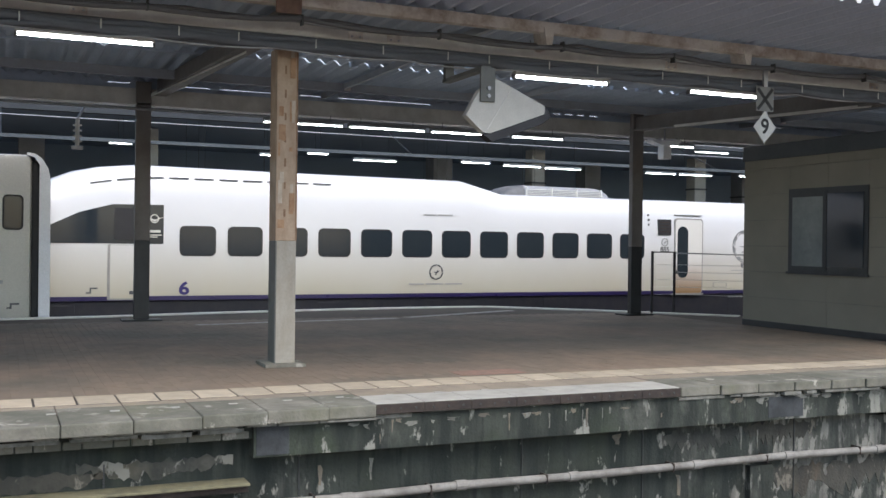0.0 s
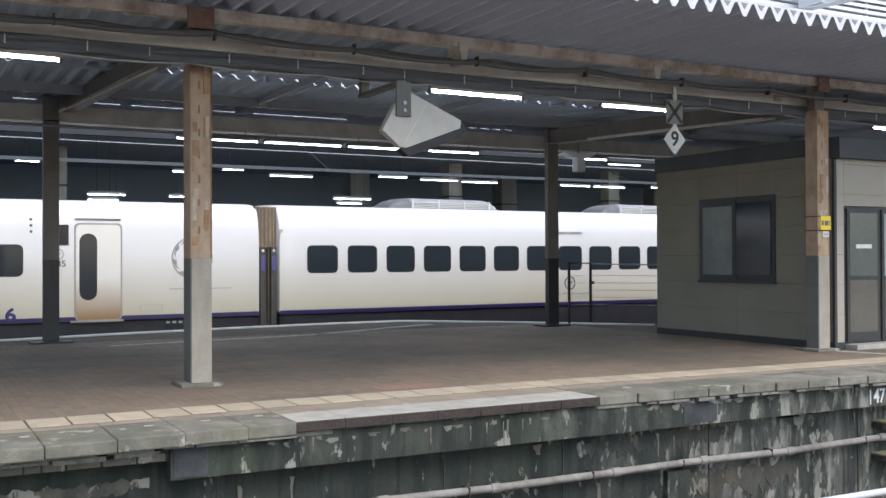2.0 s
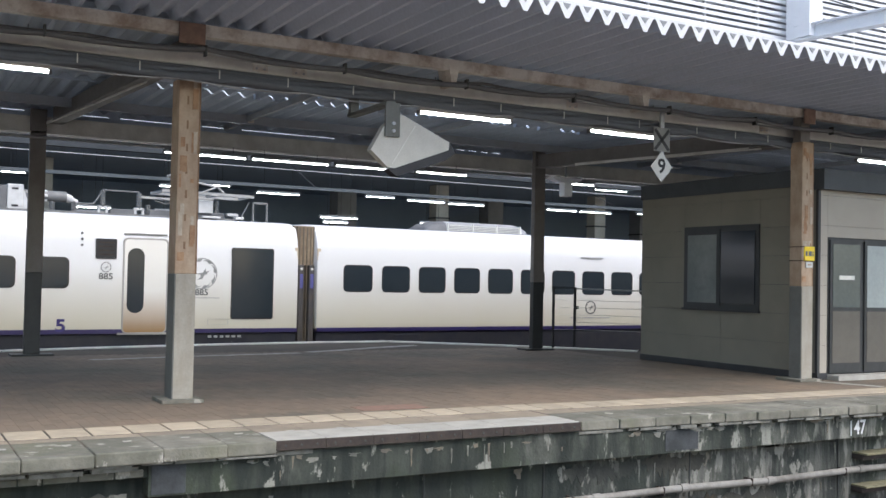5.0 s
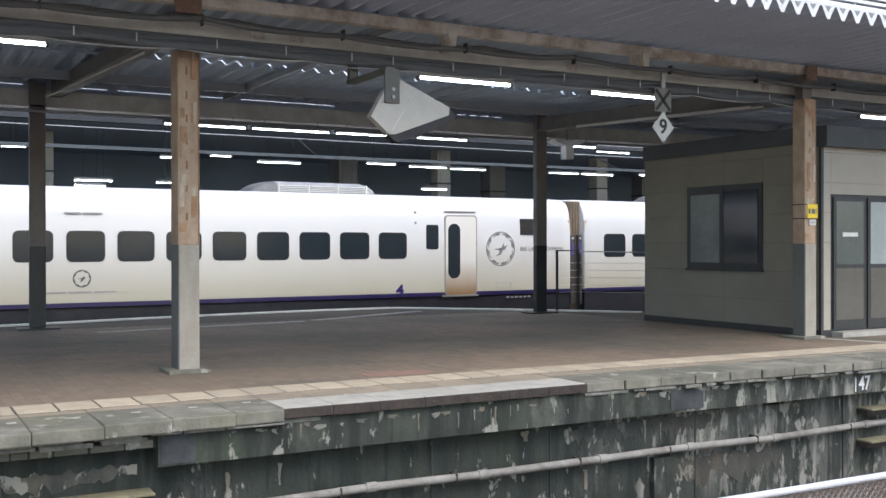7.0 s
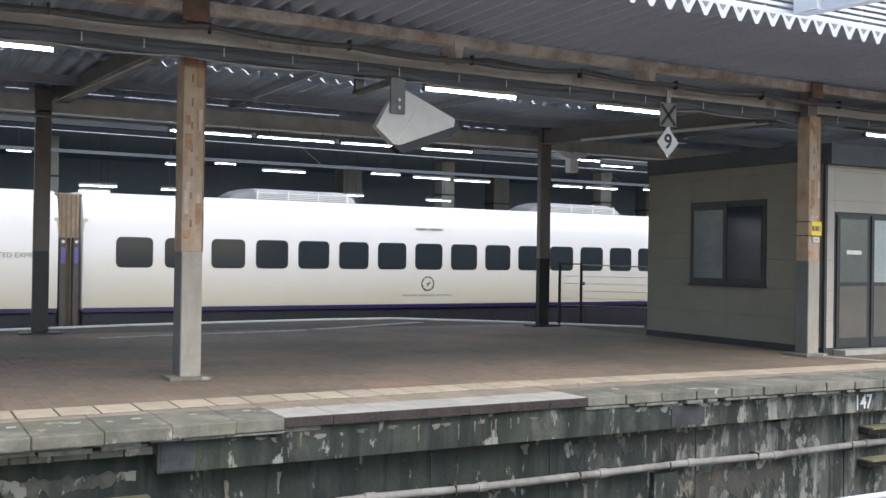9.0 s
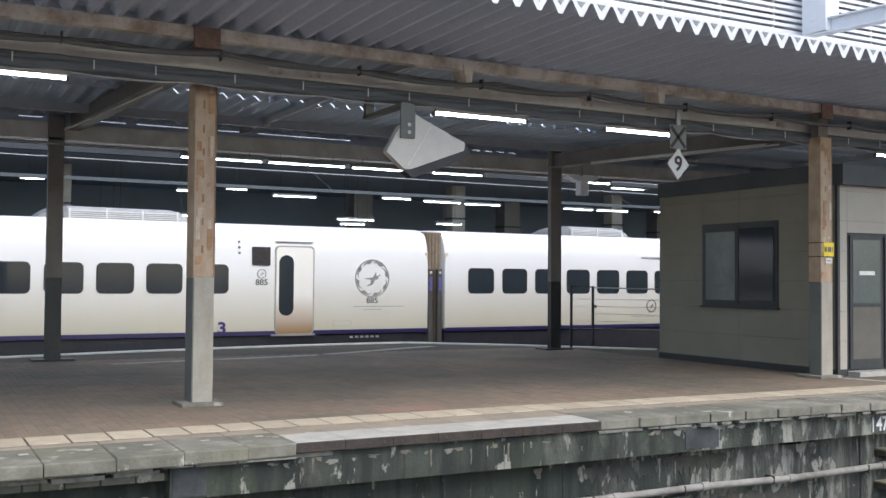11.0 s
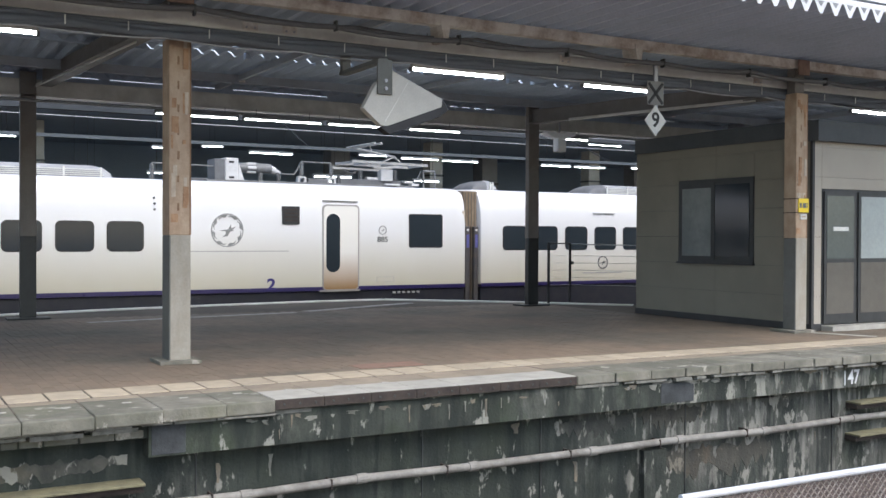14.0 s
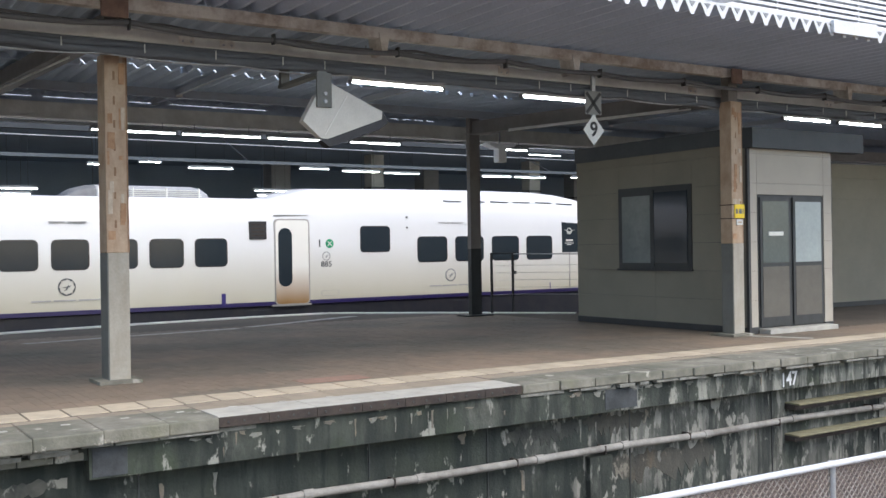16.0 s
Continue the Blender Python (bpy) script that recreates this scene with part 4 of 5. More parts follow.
for x, y, d, plate in ((2.735, 10.75, 0.29, (-0.16, 0.11, -0.5)), (11.555, 10.25, 0.22, (0.0, 0.215, -0.03)), (20.2, 10.3, 0.22, (0.0, 0.215, -0.03)), (-6.0, 10.9, 0.29, (-0.16, 0.11, -0.5))):
    near_column(x, y, d, plate)
for x, y in ((2.055, 17.5), (11.295, 16.7), (20.5, 16.5), (-7.2, 17.7)):
    far_column(x, y)

g = thing("edge_girder", "rust-stained steel girder carrying the canopy", "girder")
part("upper_rail", box(B(), -9, 33, 10.30, 10.42, 3.80, 3.925), M["beam_rust"], g, "peeling rusty upper rail")
part("lower_rail", box(B(), -9, 33, 10.56, 10.72, 3.545, 3.71, 0.01), M["beam"], g, "grey-beige lower rail")
part("soffit_plate", box(B(), -9, 33, 10.58, 10.70, 3.40, 3.545), M["cable_tray"], g, "black cable tray under the lower rail")
for x in (-3.0, 0.2, 5.72, 8.6, 14.3, 17.2):
    part("bracket", outline(B(), [(x, 3.86), (x + 0.14, 3.86), (x + 0.10, 3.62), (x + 0.04, 3.62)], 10.28, 10.56), M["beam_rust"], g)
for x in (0.6, 3.45, 3.9, 7.6, 11.0, 14.1):
    part("splice_plate", box(B(), x, x + 0.17, 10.55, 10.56, 3.56, 3.69, 0.003), M["beam_rust"], g, "rusty splice plate")
    for dx in (0.04, 0.13):
        for z in (3.59, 3.66):
            part("bolt", rod(B(), (x + dx, 10.535, z), (x + dx, 10.55, z), 0.012, 6), M["steel"], g)
f = thing("far_girder", "beige steel girder along the far edge of the canopy", "girder")
part("web", box(B(), -9, 33, 17.58, 17.72, 3.62, 3.87), M["beam"], f)
part("lower_flange", box(B(), -9, 33, 17.50, 17.80, 3.59, 3.62), M["beam"], f)
part("conduit", rod(B(), (-9, 17.48, 3.52), (33, 17.48, 3.52), 0.025), M["steel"], f, "grey conduit")
part("roof_fillet", box(B(), -9, 33, 17.68, 17.74, 3.975, 4.06), M["deck_inner"], f, "grey fillet under the roof sheet")
part("roof_fillet", box(B(), -9, 33, 17.68, 17.74, 3.872, 3.945), M["deck_inner"], f, "grey fillet on the girder")
SLITS = [(1.62, 1.98), (2.84, 3.30), (3.48, 4.41), (4.89, 5.40), (5.61, 7.42)] + [(10.06 + 0.28 * k, 10.26 + 0.28 * k) for k in range(4)]
for a, b in zip([-9] + [q[1] for q in SLITS], [q[0] for q in SLITS] + [33]):
    part("roof_block", box(B(), a, b, 17.685, 17.735, 3.945, 3.975), M["deck_inner"], f)
for x0, y0, x1, y1, za, zb in ((2.95, 11.0, 2.45, 17.45, 3.70, 3.75), (11.62, 10.6, 11.42, 16.8, 3.40, 3.60), (-6, 11, -7.1, 18, 3.70, 3.75)):
    c = thing("cross_beam", "brown steel cross beam with a pale lower edge", "beam", "cross beams")
    part("web", bar(B(), (x0, y0, za + 0.14), (x1, y1, zb + 0.14), 0.14, 0.26), M["column_brown"], c)
    part("lower_flange", bar(B(), (x0 - 0.04, y0, za + 0.012), (x1 - 0.04, y1, zb + 0.012), 0.24, 0.024), M["column_brown"], c)
    # pale strip puts the light caught by the flange edge into colour
    part("flange_edge", bar(B(), (x0 - 0.165, y0 + (0.35 if x0 > 5 else 1.6), za + 0.012), (x1 - 0.165 + (0.05 if x0 > 5 else 0), y1 - (1.4 if x0 > 5 else 0), zb - (0.045 if x0 > 5 else -0.005)), 0.012, 0.05), M["beam"], c, "pale strip painted as the lit flange edge")
for y in (12.4, 16.2):
    p = thing("purlin", "dark steel angle purlin under the roof", "purlin", "roof purlins", (0, y, 3.86))
    part("web", box(B(), -9, 33, 0.03, 0.042, 0.012, 0.14), M["pillar_dark"], p)
    part("lower_flange", box(B(), -9, 33, 0.0, 0.08, 0.0, 0.012), M["pillar_dark"], p)
    for x in (-6.4, -0.5, 5.3, 8.4, 14.6, 17.5):
        part("cleat", box(B(), x - 0.05, x + 0.05, 0.015, 0.03, 0.02, 0.13), M["beam_rust"], p, "rusty cleat")
for x in (5.3, 8.4, 14.6, 17.5, -0.5):
    single("roof_rafter", bar(B(), (x, 10.7, 3.93), (x - 0.05, 17.5, 3.95), 0.06, 0.09), M["pillar_dark"], "dark steel rafter under the roof", "rafter", "roof rafters")


# ---- cables ----
def hung(name, pts, r, mat, label):
    """A cable that sags a little between its ties."""
    cu = bpy.data.curves.new(name, "CURVE")
    cu.dimensions, cu.bevel_depth, cu.bevel_resolution = "3D", r, 2
    sp = cu.splines.new("POLY")
    fine = []
    for a, b in zip(pts[:-1], pts[1:]):
        for i in range(6):
            t = i / 6
            q = Vector(a).lerp(Vector(b), t)
            q.z -= 0.25 * (b[0] - a[0]) * 0.09 * 4 * t * (1 - t)
            fine.append(q)
    fine.append(Vector(pts[-1]))
    sp.points.add(len(fine) - 1)
    for p, q in zip(sp.points, fine):
        p.co = (*q, 1)
    tmp = bpy.data.objects.new(name, cu)
    me = bpy.data.meshes.new_from_object(tmp)
    bpy.data.objects.remove(tmp)
    me.materials.clear()
    me.materials.append(mat)
    return tagged(new(name, me), label, "cable", "cables along the girder")


random.seed(3)
ties = [-8.0 + 1.55 * i for i in range(26)]
c = hung("power_cable", [(x, 10.26, 3.640 + random.uniform(-0.02, 0.035)) for x in ties], 0.030, M["cable"], "thick black cable slung along the girder")
for x in ties:
    part("cable_tie", box(B(), x - 0.01, x + 0.01, 10.226, 10.30, 3.59, 3.70), M["frame_dark"], c)
hung("signal_cable", [(x + 0.4, 10.5, 3.715 + random.uniform(-0.02, 0.02)) for x in ties], 0.018, M["cable"], "thin black cable on top of the lower rail")
for k, (z, r) in enumerate(((3.485, 0.034), (3.45, 0.045), (3.42, 0.03))):
    hung("tray_cable", [(x + 0.33 * k, 10.50 - 0.01 * k, z + random.uniform(-0.012, 0.02)) for x in ties], r, M["cable_tray"], "thick black cable hung below the lower rail")
hung("light_cable", [(x * 0.9 + 0.1, 10.48, 3.375 + random.uniform(-0.02, 0.02)) for x in ties], 0.010, M["steel"], "thin grey cable below the girder")
hung("wall_conduit", [(x, 10.54, 3.70) for x in ties], 0.022, M["steel"], "pale conduit on the girder")
random.seed(11)
for i in range(26):
    x = -2 + i * 0.72 + random.uniform(-0.15, 0.15)
    single("cable_hook", rod(B(), (x, 10.40, 3.40), (x, 10.40, 3.49), 0.007, 5), M["white_sign"], "short pale cable hook under the girder", "hook", "hooks along the girder")

# ---- coping blocks, paving and tactile tiles ----
COPING_A = [-3.7 + 0.515 * i for i in range(13)]  # chunky blocks
for i, x in enumerate(COPING_A):
    x1 = x + 0.510
    if x > 2.7:
        break
    if x1 > 2.3:
        x1 = min(x1, 2.895)
    y0 = 7.93 + bend((x + x1) / 2) + 0.03
    part("coping_block", box(B(), x, x1, y0, 8.62, -0.105, 0.0 + random.uniform(-0.003, 0.003), 0.012), M["coping"], platform)
    part("step_slab", box(B(), x + 0.004, x1 - 0.004, 8.63, 8.865 + bend(x), -0.05, -0.002), M["step_tan"], platform)
for i in range(7):
    x = 2.90 + 0.442 * i
    y0 = 8.0
    part("edge_plate", box(B(), x, x + 0.438, y0, y0 + 0.02, -0.085, -0.004, 0.003), M["rust_steel"], platform, "rusty steel edge plate")
    for k in range(3):
        part("bolt", rod(B(), (x + 0.08 + 0.14 * k, y0 - 0.008, -0.045), (x + 0.08 + 0.14 * k, y0 + 0.002, -0.045), 0.011, 6), M["frame_dark"], platform)
    part("pale_slab", box(B(), x + 0.002, x + 0.436, y0 + 0.02, y0 + 0.47, -0.06, 0.003, 0.004), M["white_tile"], platform)
    part("step_slab", box(B(), x + 0.002, x + 0.436, y0 + 0.48, 8.865 + bend(x), -0.05, -0.002), M["step_tan"], platform)
x = 6.02
while x < 22:
    w = 0.46 + random.uniform(-0.015, 0.015)
    y0 = 7.98 + bend(x) + random.uniform(-0.008, 0.008)
    part("coping_block", box(B(), x, x + w - 0.004, y0, 8.62, -0.095, random.uniform(-0.003, 0.003), 0.010), M["coping"], platform)
    part("step_slab", box(B(), x + 0.003, x + w - 0.010, 8.63, 8.865 + bend(x), -0.05, -0.002), M["step_tan"], platform)
    x += w
for i in range(60):
    x = -1.05 + 0.331 * i
    y0 = 8.87 + 1.0 * bend(x)
    part("tactile_tile", box(B(), x, x + 0.311, y0, y0 + 0.42, -0.03, 0.006, 0.003), M["yellow_tile"], platform)
    part("tile_bed", box(B(), x - 0.007, x + 0.324, y0 - 0.008, y0 + 0.428, -0.03, -0.001), M["tile_bed"], platform)
for i in range(11):
    x = -0.6 + 0.235 * i * 2
    part("stud", box(B(), x, x + 0.07, 8.42 + bend(x), 8.46 + bend(x), 0.0, 0.006), M["white_tile"], platform, "small pale stud")


def brick_mesh(w, d):
    bm = B()
    box(bm, 0, w, 0, d, -0.02, 0.0)
    bmesh.ops.delete(bm, geom=[f for f in bm.faces if f.normal.z < -0.5], context="FACES")
    return mesh_of("brick", bm, M["paving"])


one = brick_mesh(0.098, 0.198)
verts, faces = [], []
random.seed(5)
count = 0
for i in range(164):
    x = -0.9 + 0.1 * i
    for j in range(40):
        y = 9.36 + 0.2 * j + (0.1 if i % 2 else 0.0)
        if y + 0.2 > far_edge(x) - 0.2 or (x > 11.8 and y > 10.2):
            continue
        h = random.uniform(-0.001, 0.001)
        if j and 1.0 <= x < 6.0 and y < 10.5 and count < 300:
            ob = part("brick", one, None, platform)
            ob.location = (x, y, h)
            count += 1
            continue
        k = len(verts)
        a, b, c, d = x, x + 0.098, y if j else 9.30 + bend(x), y + 0.198
        verts += [(a, c, h), (b, c, h), (b, d, h), (a, d, h), (a, c, -0.02), (b, c, -0.02), (b, d, -0.02), (a, d, -0.02)]
        faces += [(k, k + 1, k + 2, k + 3), (k, k + 4, k + 5, k + 1), (k + 1, k + 5, k + 6, k + 2), (k + 2, k + 6, k + 7, k + 3), (k + 3, k + 7, k + 4, k)]
me = bpy.data.meshes.new("brick_paving")
me.from_pydata(verts, [], faces)
me.materials.append(M["paving_far"])
ob = tagged(new("brick_paving", me), "worn brown brick paving", kind="stuff")
ob.parent = platform
for a, b in (((2.9, 16.45), (4.2, 16.72)), ((4.3, 16.72), (6.55, 17.05)), ((6.8, 17.2), (8.2, 17.85)), ((8.25, 17.9), (9.6, 18.5))):
    part("painted_strip", bar(B(), (*a, 0.0), (*b, 0.0), 0.2, 0.008), M["worn_strip"], platform, "worn pale strip in the paving")
part("red_mark", box(B(), 4.35, 5.1, 9.46, 9.80, 0.0, 0.004), M["red_mark"], platform, "faded red paint mark")
part("drain_line", bar(B(), (11.80, 10.12, 0.002), (12.1, 9.32, 0.002), 0.12, 0.008), M["white_tile"], platform, "pale drain line")

# ---- the platform's front wall ----
random.seed(9)
for x0, x1, z0, z1, y in ((2.9, 6.0, -0.125, -0.095, 8.01), (6.0, 20, -0.128, -0.10, 7.985), (-4, 2.9, -0.124, -0.11, 7.985), (-4, 1.88, -0.165, -0.135, 8.03)):
    bm = B()
    x = x0
    while x < x1:
        w = random.uniform(0.12, 0.6)
        yy = y + bend(x) * (0.6 if x < 2.9 else 1.0)
        box(bm, x, min(x + w, x1), yy + random.uniform(0.0, 0.02), 8.2, z0 + random.uniform(-0.008, 0.008), z1, 0.003)
        x += w + random.uniform(0.0, 0.12)
    single("wall_lip", bm, M["flake"], "broken pale concrete lip under the coping", kind="structure")
random.seed(19)
x = -0.6
while x < 1.85:
    w = random.uniform(0.10, 0.26)
    single("broken_block", box(B(), x, min(x + w, 1.87), 8.085 + random.uniform(-0.01, 0.01), 8.12, -0.235, -0.165 - random.uniform(0, 0.02), 0.01), M["coping"], "spalled pale block in the wall band", "block", "spalled blocks under the coping")
    x += w + 0.01
for x in (0.75, 2.3, 4.4, 5.72, 7.6, 9.9, 12.0):
    single("wall_joint", box(B(), x, x + 0.012, 8.228, 8.245, -1.5, -0.39), M["frame_dark"], "dark joint in the platform wall", kind="structure")
single("wall_pier", box(B(), 6.98, 7.28, 8.16, 8.26, -1.5, -0.86), M["concrete"], "broken concrete pier on the platform wall", kind="structure")
single("grey_patch", box(B(), 1.90, 2.17, 8.042, 8.06, -0.37, -0.14, 0.003), M["patch_grey"], "grey steel cover plate on the platform wall", "cover plate")
single("grey_patch", box(B(), 7.1, 7.55, 8.044, 8.06, -0.36, -0.15, 0.003), M["patch_grey"], "grey steel cover plate on the platform wall", "cover plate")
# flaking patches of paler render, uneven in outline
random.seed(21)
patches = thing("flaked_render", "pale flaking runs of render on the platform wall", "render patches", at=(0, 0, 0))
for i in range(110):
    x = random.uniform(-0.5, 14.0)
    low = random.random() < 0.18
    if low:
        y, z1, h, w = 8.236, random.choice((-0.42, -0.45, -0.86, -0.9)) + random.uniform(-0.08, 0.0), random.uniform(0.05, 0.24), random.uniform(0.006, 0.03)
    elif x > 1.9:
        y, z1, h, w = 8.046, random.choice((-0.135, -0.14, -0.15, -0.24)) + random.uniform(-0.02, 0.0), random.choice((0.025, 0.03, 0.04, 0.05, 0.13)) * random.uniform(0.7, 1.3), 0.0
        w = random.uniform(0.03, 0.09) if h < 0.06 and z1 > -0.2 else random.uniform(0.004, 0.022)
    else:
        y, z1, h, w = 8.096, -0.11, random.uniform(0.02, 0.09), random.uniform(0.03, 0.09)
    w *= random.choice((0.5, 0.8, 1.0)) if x < 5 else random.choice((0.6, 1.0, 1.6))
    left, right = [], []
    n = 5
    for k in range(n):
        t = k / (n - 1)
        half = w * (1.0 - 0.6 * t) * random.uniform(0.5, 1.3)
        drift = random.uniform(-0.3, 0.3) * w
        left.append((x - half + drift, z1 - h * t)), right.append((x + half + drift, z1 - h * t + random.uniform(-0.01, 0.01)))
    part("flake", outline(B(), left + right[::-1], y - 0.0001 * (i % 40), y + 0.012), M["flake"] if random.random() < 0.75 else M["flake_tan"], patches)

def spall(name, x0, x1, z0, z1, y, mat, label, narrow=0.6, steps=34):
    """A thin uneven slab of bared render, narrower towards its foot."""
    top, low = [], []
    for k in range(steps + 1):
        t = k / steps
        x = x0 + (x1 - x0) * t
        top.append((x + random.uniform(-0.01, 0.01), z1 - random.uniform(0.0, 0.25) * (z1 - z0)))
        mid = 1 - abs(2 * t - 1) ** 1.5 * narrow
        low.append((x + random.uniform(-0.008, 0.008), z1 - (z1 - z0) * mid * random.uniform(0.45, 1.0) - 0.006))
    return single(name, outline(B(), low + top[::-1], y, y + 0.03), mat, label, "render patch", "render patches on the wall")


random.seed(27)
M["bared"] = weathered("bared_render", (0.23, 0.225, 0.19), (0.085, 0.084, 0.070), (0.03, 0.033, 0.028), (0.10, 0.09, 0.06), (5.0, 5.0, 3.0), 0.55)
M["bared_tan"] = weathered("bared_tan_render", (0.18, 0.165, 0.13), (0.075, 0.071, 0.056), (0.035, 0.036, 0.03), (0.12, 0.085, 0.05), (5.0, 5.0, 1.2), 0.57)
spall("bared_render", 8.62, 9.42, -0.66, -0.39, 8.2345, M["bared"], "pale spalled render below the wall band", 1.0)
spall("bared_render", 5.95, 6.9, -0.70, -0.45, 8.2345, M["bared"], "pale washed render above the pipe", 0.3)
spall("bared_render", 6.95, 7.9, -0.72, -0.42, 8.2345, M["bared_tan"], "grey-tan washed render above the pipe", 0.5)
spall("bared_render", 7.3, 8.9, -1.3, -0.86, 8.2345, M["bared_tan"], "tan stained render below the pipe", 0.3)
spall("bared_render", -0.6, 0.75, -0.60, -0.42, 8.2345, M["bared_tan"], "rough bared render under the coping", 0.3)
spall("bared_render", 0.55, 1.75, -0.56, -0.36, 8.2345, M["bared"], "rough broken render under the coping", 0.5)

pipe = thing("drain_pipe", "grimy grey pipe running along the platform wall", "pipe")
xs = (-4, 0.9, 2.7, 3.75, 4.9, 6.3, 7.45, 8.7, 10.2, 12, 20)
for a, b in zip(xs[:-1], xs[1:]):
    za, zb = -0.79 + 0.012 * math.sin(a * 2), -0.79 + 0.012 * math.sin(b * 2)
    part("pipe_run", rod(B(), (a, 8.15, za), (b, 8.15, zb), 0.038, 12), M["pipe"], pipe, smooth=True)
    part("collar", rod(B(), (b - 0.05, 8.15, zb), (b + 0.05, 8.15, zb), 0.047, 12), M["pipe"], pipe)
    part("clip", box(B(), b - 0.3, b - 0.285, 8.11, 8.24, -0.835, -0.75), M["rust_steel"], pipe, "rusty pipe clip")
for x0, x1, z in ((-1.5, 1.85, -0.60), (10.15, 14.5, -0.605), (10.14, 14.5, -0.985)):
    s = thing("foot_ledge", "mossy yellowed ledge on brackets along the wall", "ledge", "ledges on the wall", (x0, 8.0, z))
    part("board", box(B(), 0, x1 - x0, 0.02, 0.24, 0, 0.022, 0.004), M["moss"], s)
    part("underside", box(B(), 0, x1 - x0, 0.08, 0.24, -0.06, 0.0), M["rust_steel"], s)
for k, (dx, w) in enumerate(((0.0, 0.012), (0.07, 0.0))):
    if w:
        single("distance_mark_bar", box(B(), 9.89, 9.905, 8.042, 8.055, -0.36, -0.19), M["white_paint"], "white painted bar beside a number", "marking")
num = single("number_plate", box(B(), 9.93, 10.21, 8.046, 8.056, -0.36, -0.19), M["concrete"], "white painted number 47 on the wall", "marking")
lettering("digits", "47", 0.23, M["white_paint"], num, Matrix.Translation((10.045, 8.042, -0.275)) @ SIDE, width=0.85, bold=0.018)

# ---- station office ----
office = thing("platform_office", "taupe panelled platform office with dark window", "office", at=(11.97, 10.33, 0))
part("core", box(B(), 0.03, 1.95, 0.03, 3.89, 0.0, 2.85), M["plinth"], office)
rows = (0.10, 0.50, 0.94, 1.38, 1.82, 2.26, 2.70, 3.0)
for z0, z1 in zip(rows[:-1], rows[1:]):
    for y0, y1 in ((0.0, 1.95), (1.95, 3.92)):
        cuts = [(y0, y1, z0, z1)]
        wy0, wy1, wz0, wz1 = 1.12, 2.80, 0.955, 2.32
        out = []
        for a, b, c, d in cuts:
            if b <= wy0 or a >= wy1 or d <= wz0 or c >= wz1:
                out.append((a, b, c, d))
                continue
            if a < wy0:
                out.append((a, wy0, c, d))
            if b > wy1:
                out.append((wy1, b, c, d))
            if c < wz0:
                out.append((max(a, wy0), min(b, wy1), c, wz0))
            if d > wz1:
                out.append((max(a, wy0), min(b, wy1), wz1, d))
        for a, b, c, d in out:
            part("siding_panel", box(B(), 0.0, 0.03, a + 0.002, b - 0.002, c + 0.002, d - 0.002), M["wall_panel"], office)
part("plinth", box(B(), -0.012, 0.05, 0.0, 3.92, 0.0, 0.10), M["plinth"], office, "black plinth")
part("corner_strip", box(B(), -0.015, 0.035, -0.015, 0.03, 0.0, 2.85), M["plinth"], office, "dark strip up the office corner")
win = part("window", box(B(), -0.02, 0.04, 1.12, 2.80, 0.955, 2.32), M["frame_dark"], office, "dark framed sliding window")
part("frosted_pane", box(B(), -0.026, -0.018, 2.02, 2.71, 1.06, 2.18), M["window_frost"], win, "frosted pale pane")
part("dark_pane", box(B(), -0.032, -0.018, 1.20, 1.95, 1.06, 2.22), M["glass_dark"], win)
part("sash_rail", box(B(), -0.04, -0.018, 1.94, 2.02, 1.02, 2.26), M["frame_dark"], win)
part("sill", box(B(), -0.05, 0.0, 1.10, 2.82, 0.93, 0.965), M["frame_dark"], win)
# front with the double door
for z0, z1 in zip(rows[:-1], rows[1:]):
    for a, b in ((0.03, 0.20), (1.75, 1.95)):
        part("front_panel", box(B(), a + 0.002, b - 0.002, -0.0, 0.03, z0 + 0.002, min(z1, 2.85) - 0.002), M["wall_light"], office, "beige siding panel in the lit tone")
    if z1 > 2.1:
        part("front_panel", box(B(), 0.202, 1.748, 0.0, 0.03, max(z0, 2.09) + 0.002, min(z1, 2.85) - 0.002), M["wall_light"], office, "beige siding panel in the lit tone")
part("front_plinth", box(B(), 0.0, 0.20, -0.012, 0.03, 0.0, 0.10), M["plinth"], office)
part("front_plinth", box(B(), 1.75, 1.95, -0.012, 0.03, 0.0, 0.10), M["plinth"], office)
part("eave", box(B(), -0.02, 2.62, -0.12, 0.1, 2.78, 3.08), M["eave"], office, "grey eave board")
part("eave", box(B(), -0.04, 0.1, 0.1, 3.92, 2.85, 3.1), M["eave"], office, "dark eave board")
part("step", box(B(), 0.20, 1.78, -0.22, 0.02, 0.0, 0.075, 0.006), M["white_tile"], office, "pale concrete doorstep")
door = part("door_frame", box(B(), 0.22, 1.74, 0.01, 0.035, 0.08, 2.08), M["frame_dark"], office, "dark door frame")
for x0, x1, glass in ((0.25, 0.94, "door_glass_dark"), (1.0, 1.71, "frosted")):
    leaf = part("door_leaf", box(B(), x0, x1, -0.012, 0.012, 0.10, 2.05), M["frame_dark"], door)
    part("pane", box(B(), x0 + 0.05, x1 - 0.05, -0.018, -0.01, 1.06, 1.99), M[glass], leaf)
    part("lower_panel", box(B(), x0 + 0.05, x1 - 0.05, -0.018, -0.01, 0.24, 1.0), M["door_grey"], leaf)
part("door_notice", box(B(), 0.43, 0.76, -0.026, -0.017, 1.47, 1.53), M["white_sign"], door, "narrow white notice strip")
part("side_wall", box(B(), 1.95, 2.0, 0.03, 3.2, 0.0, 2.85), M["plinth"], office)
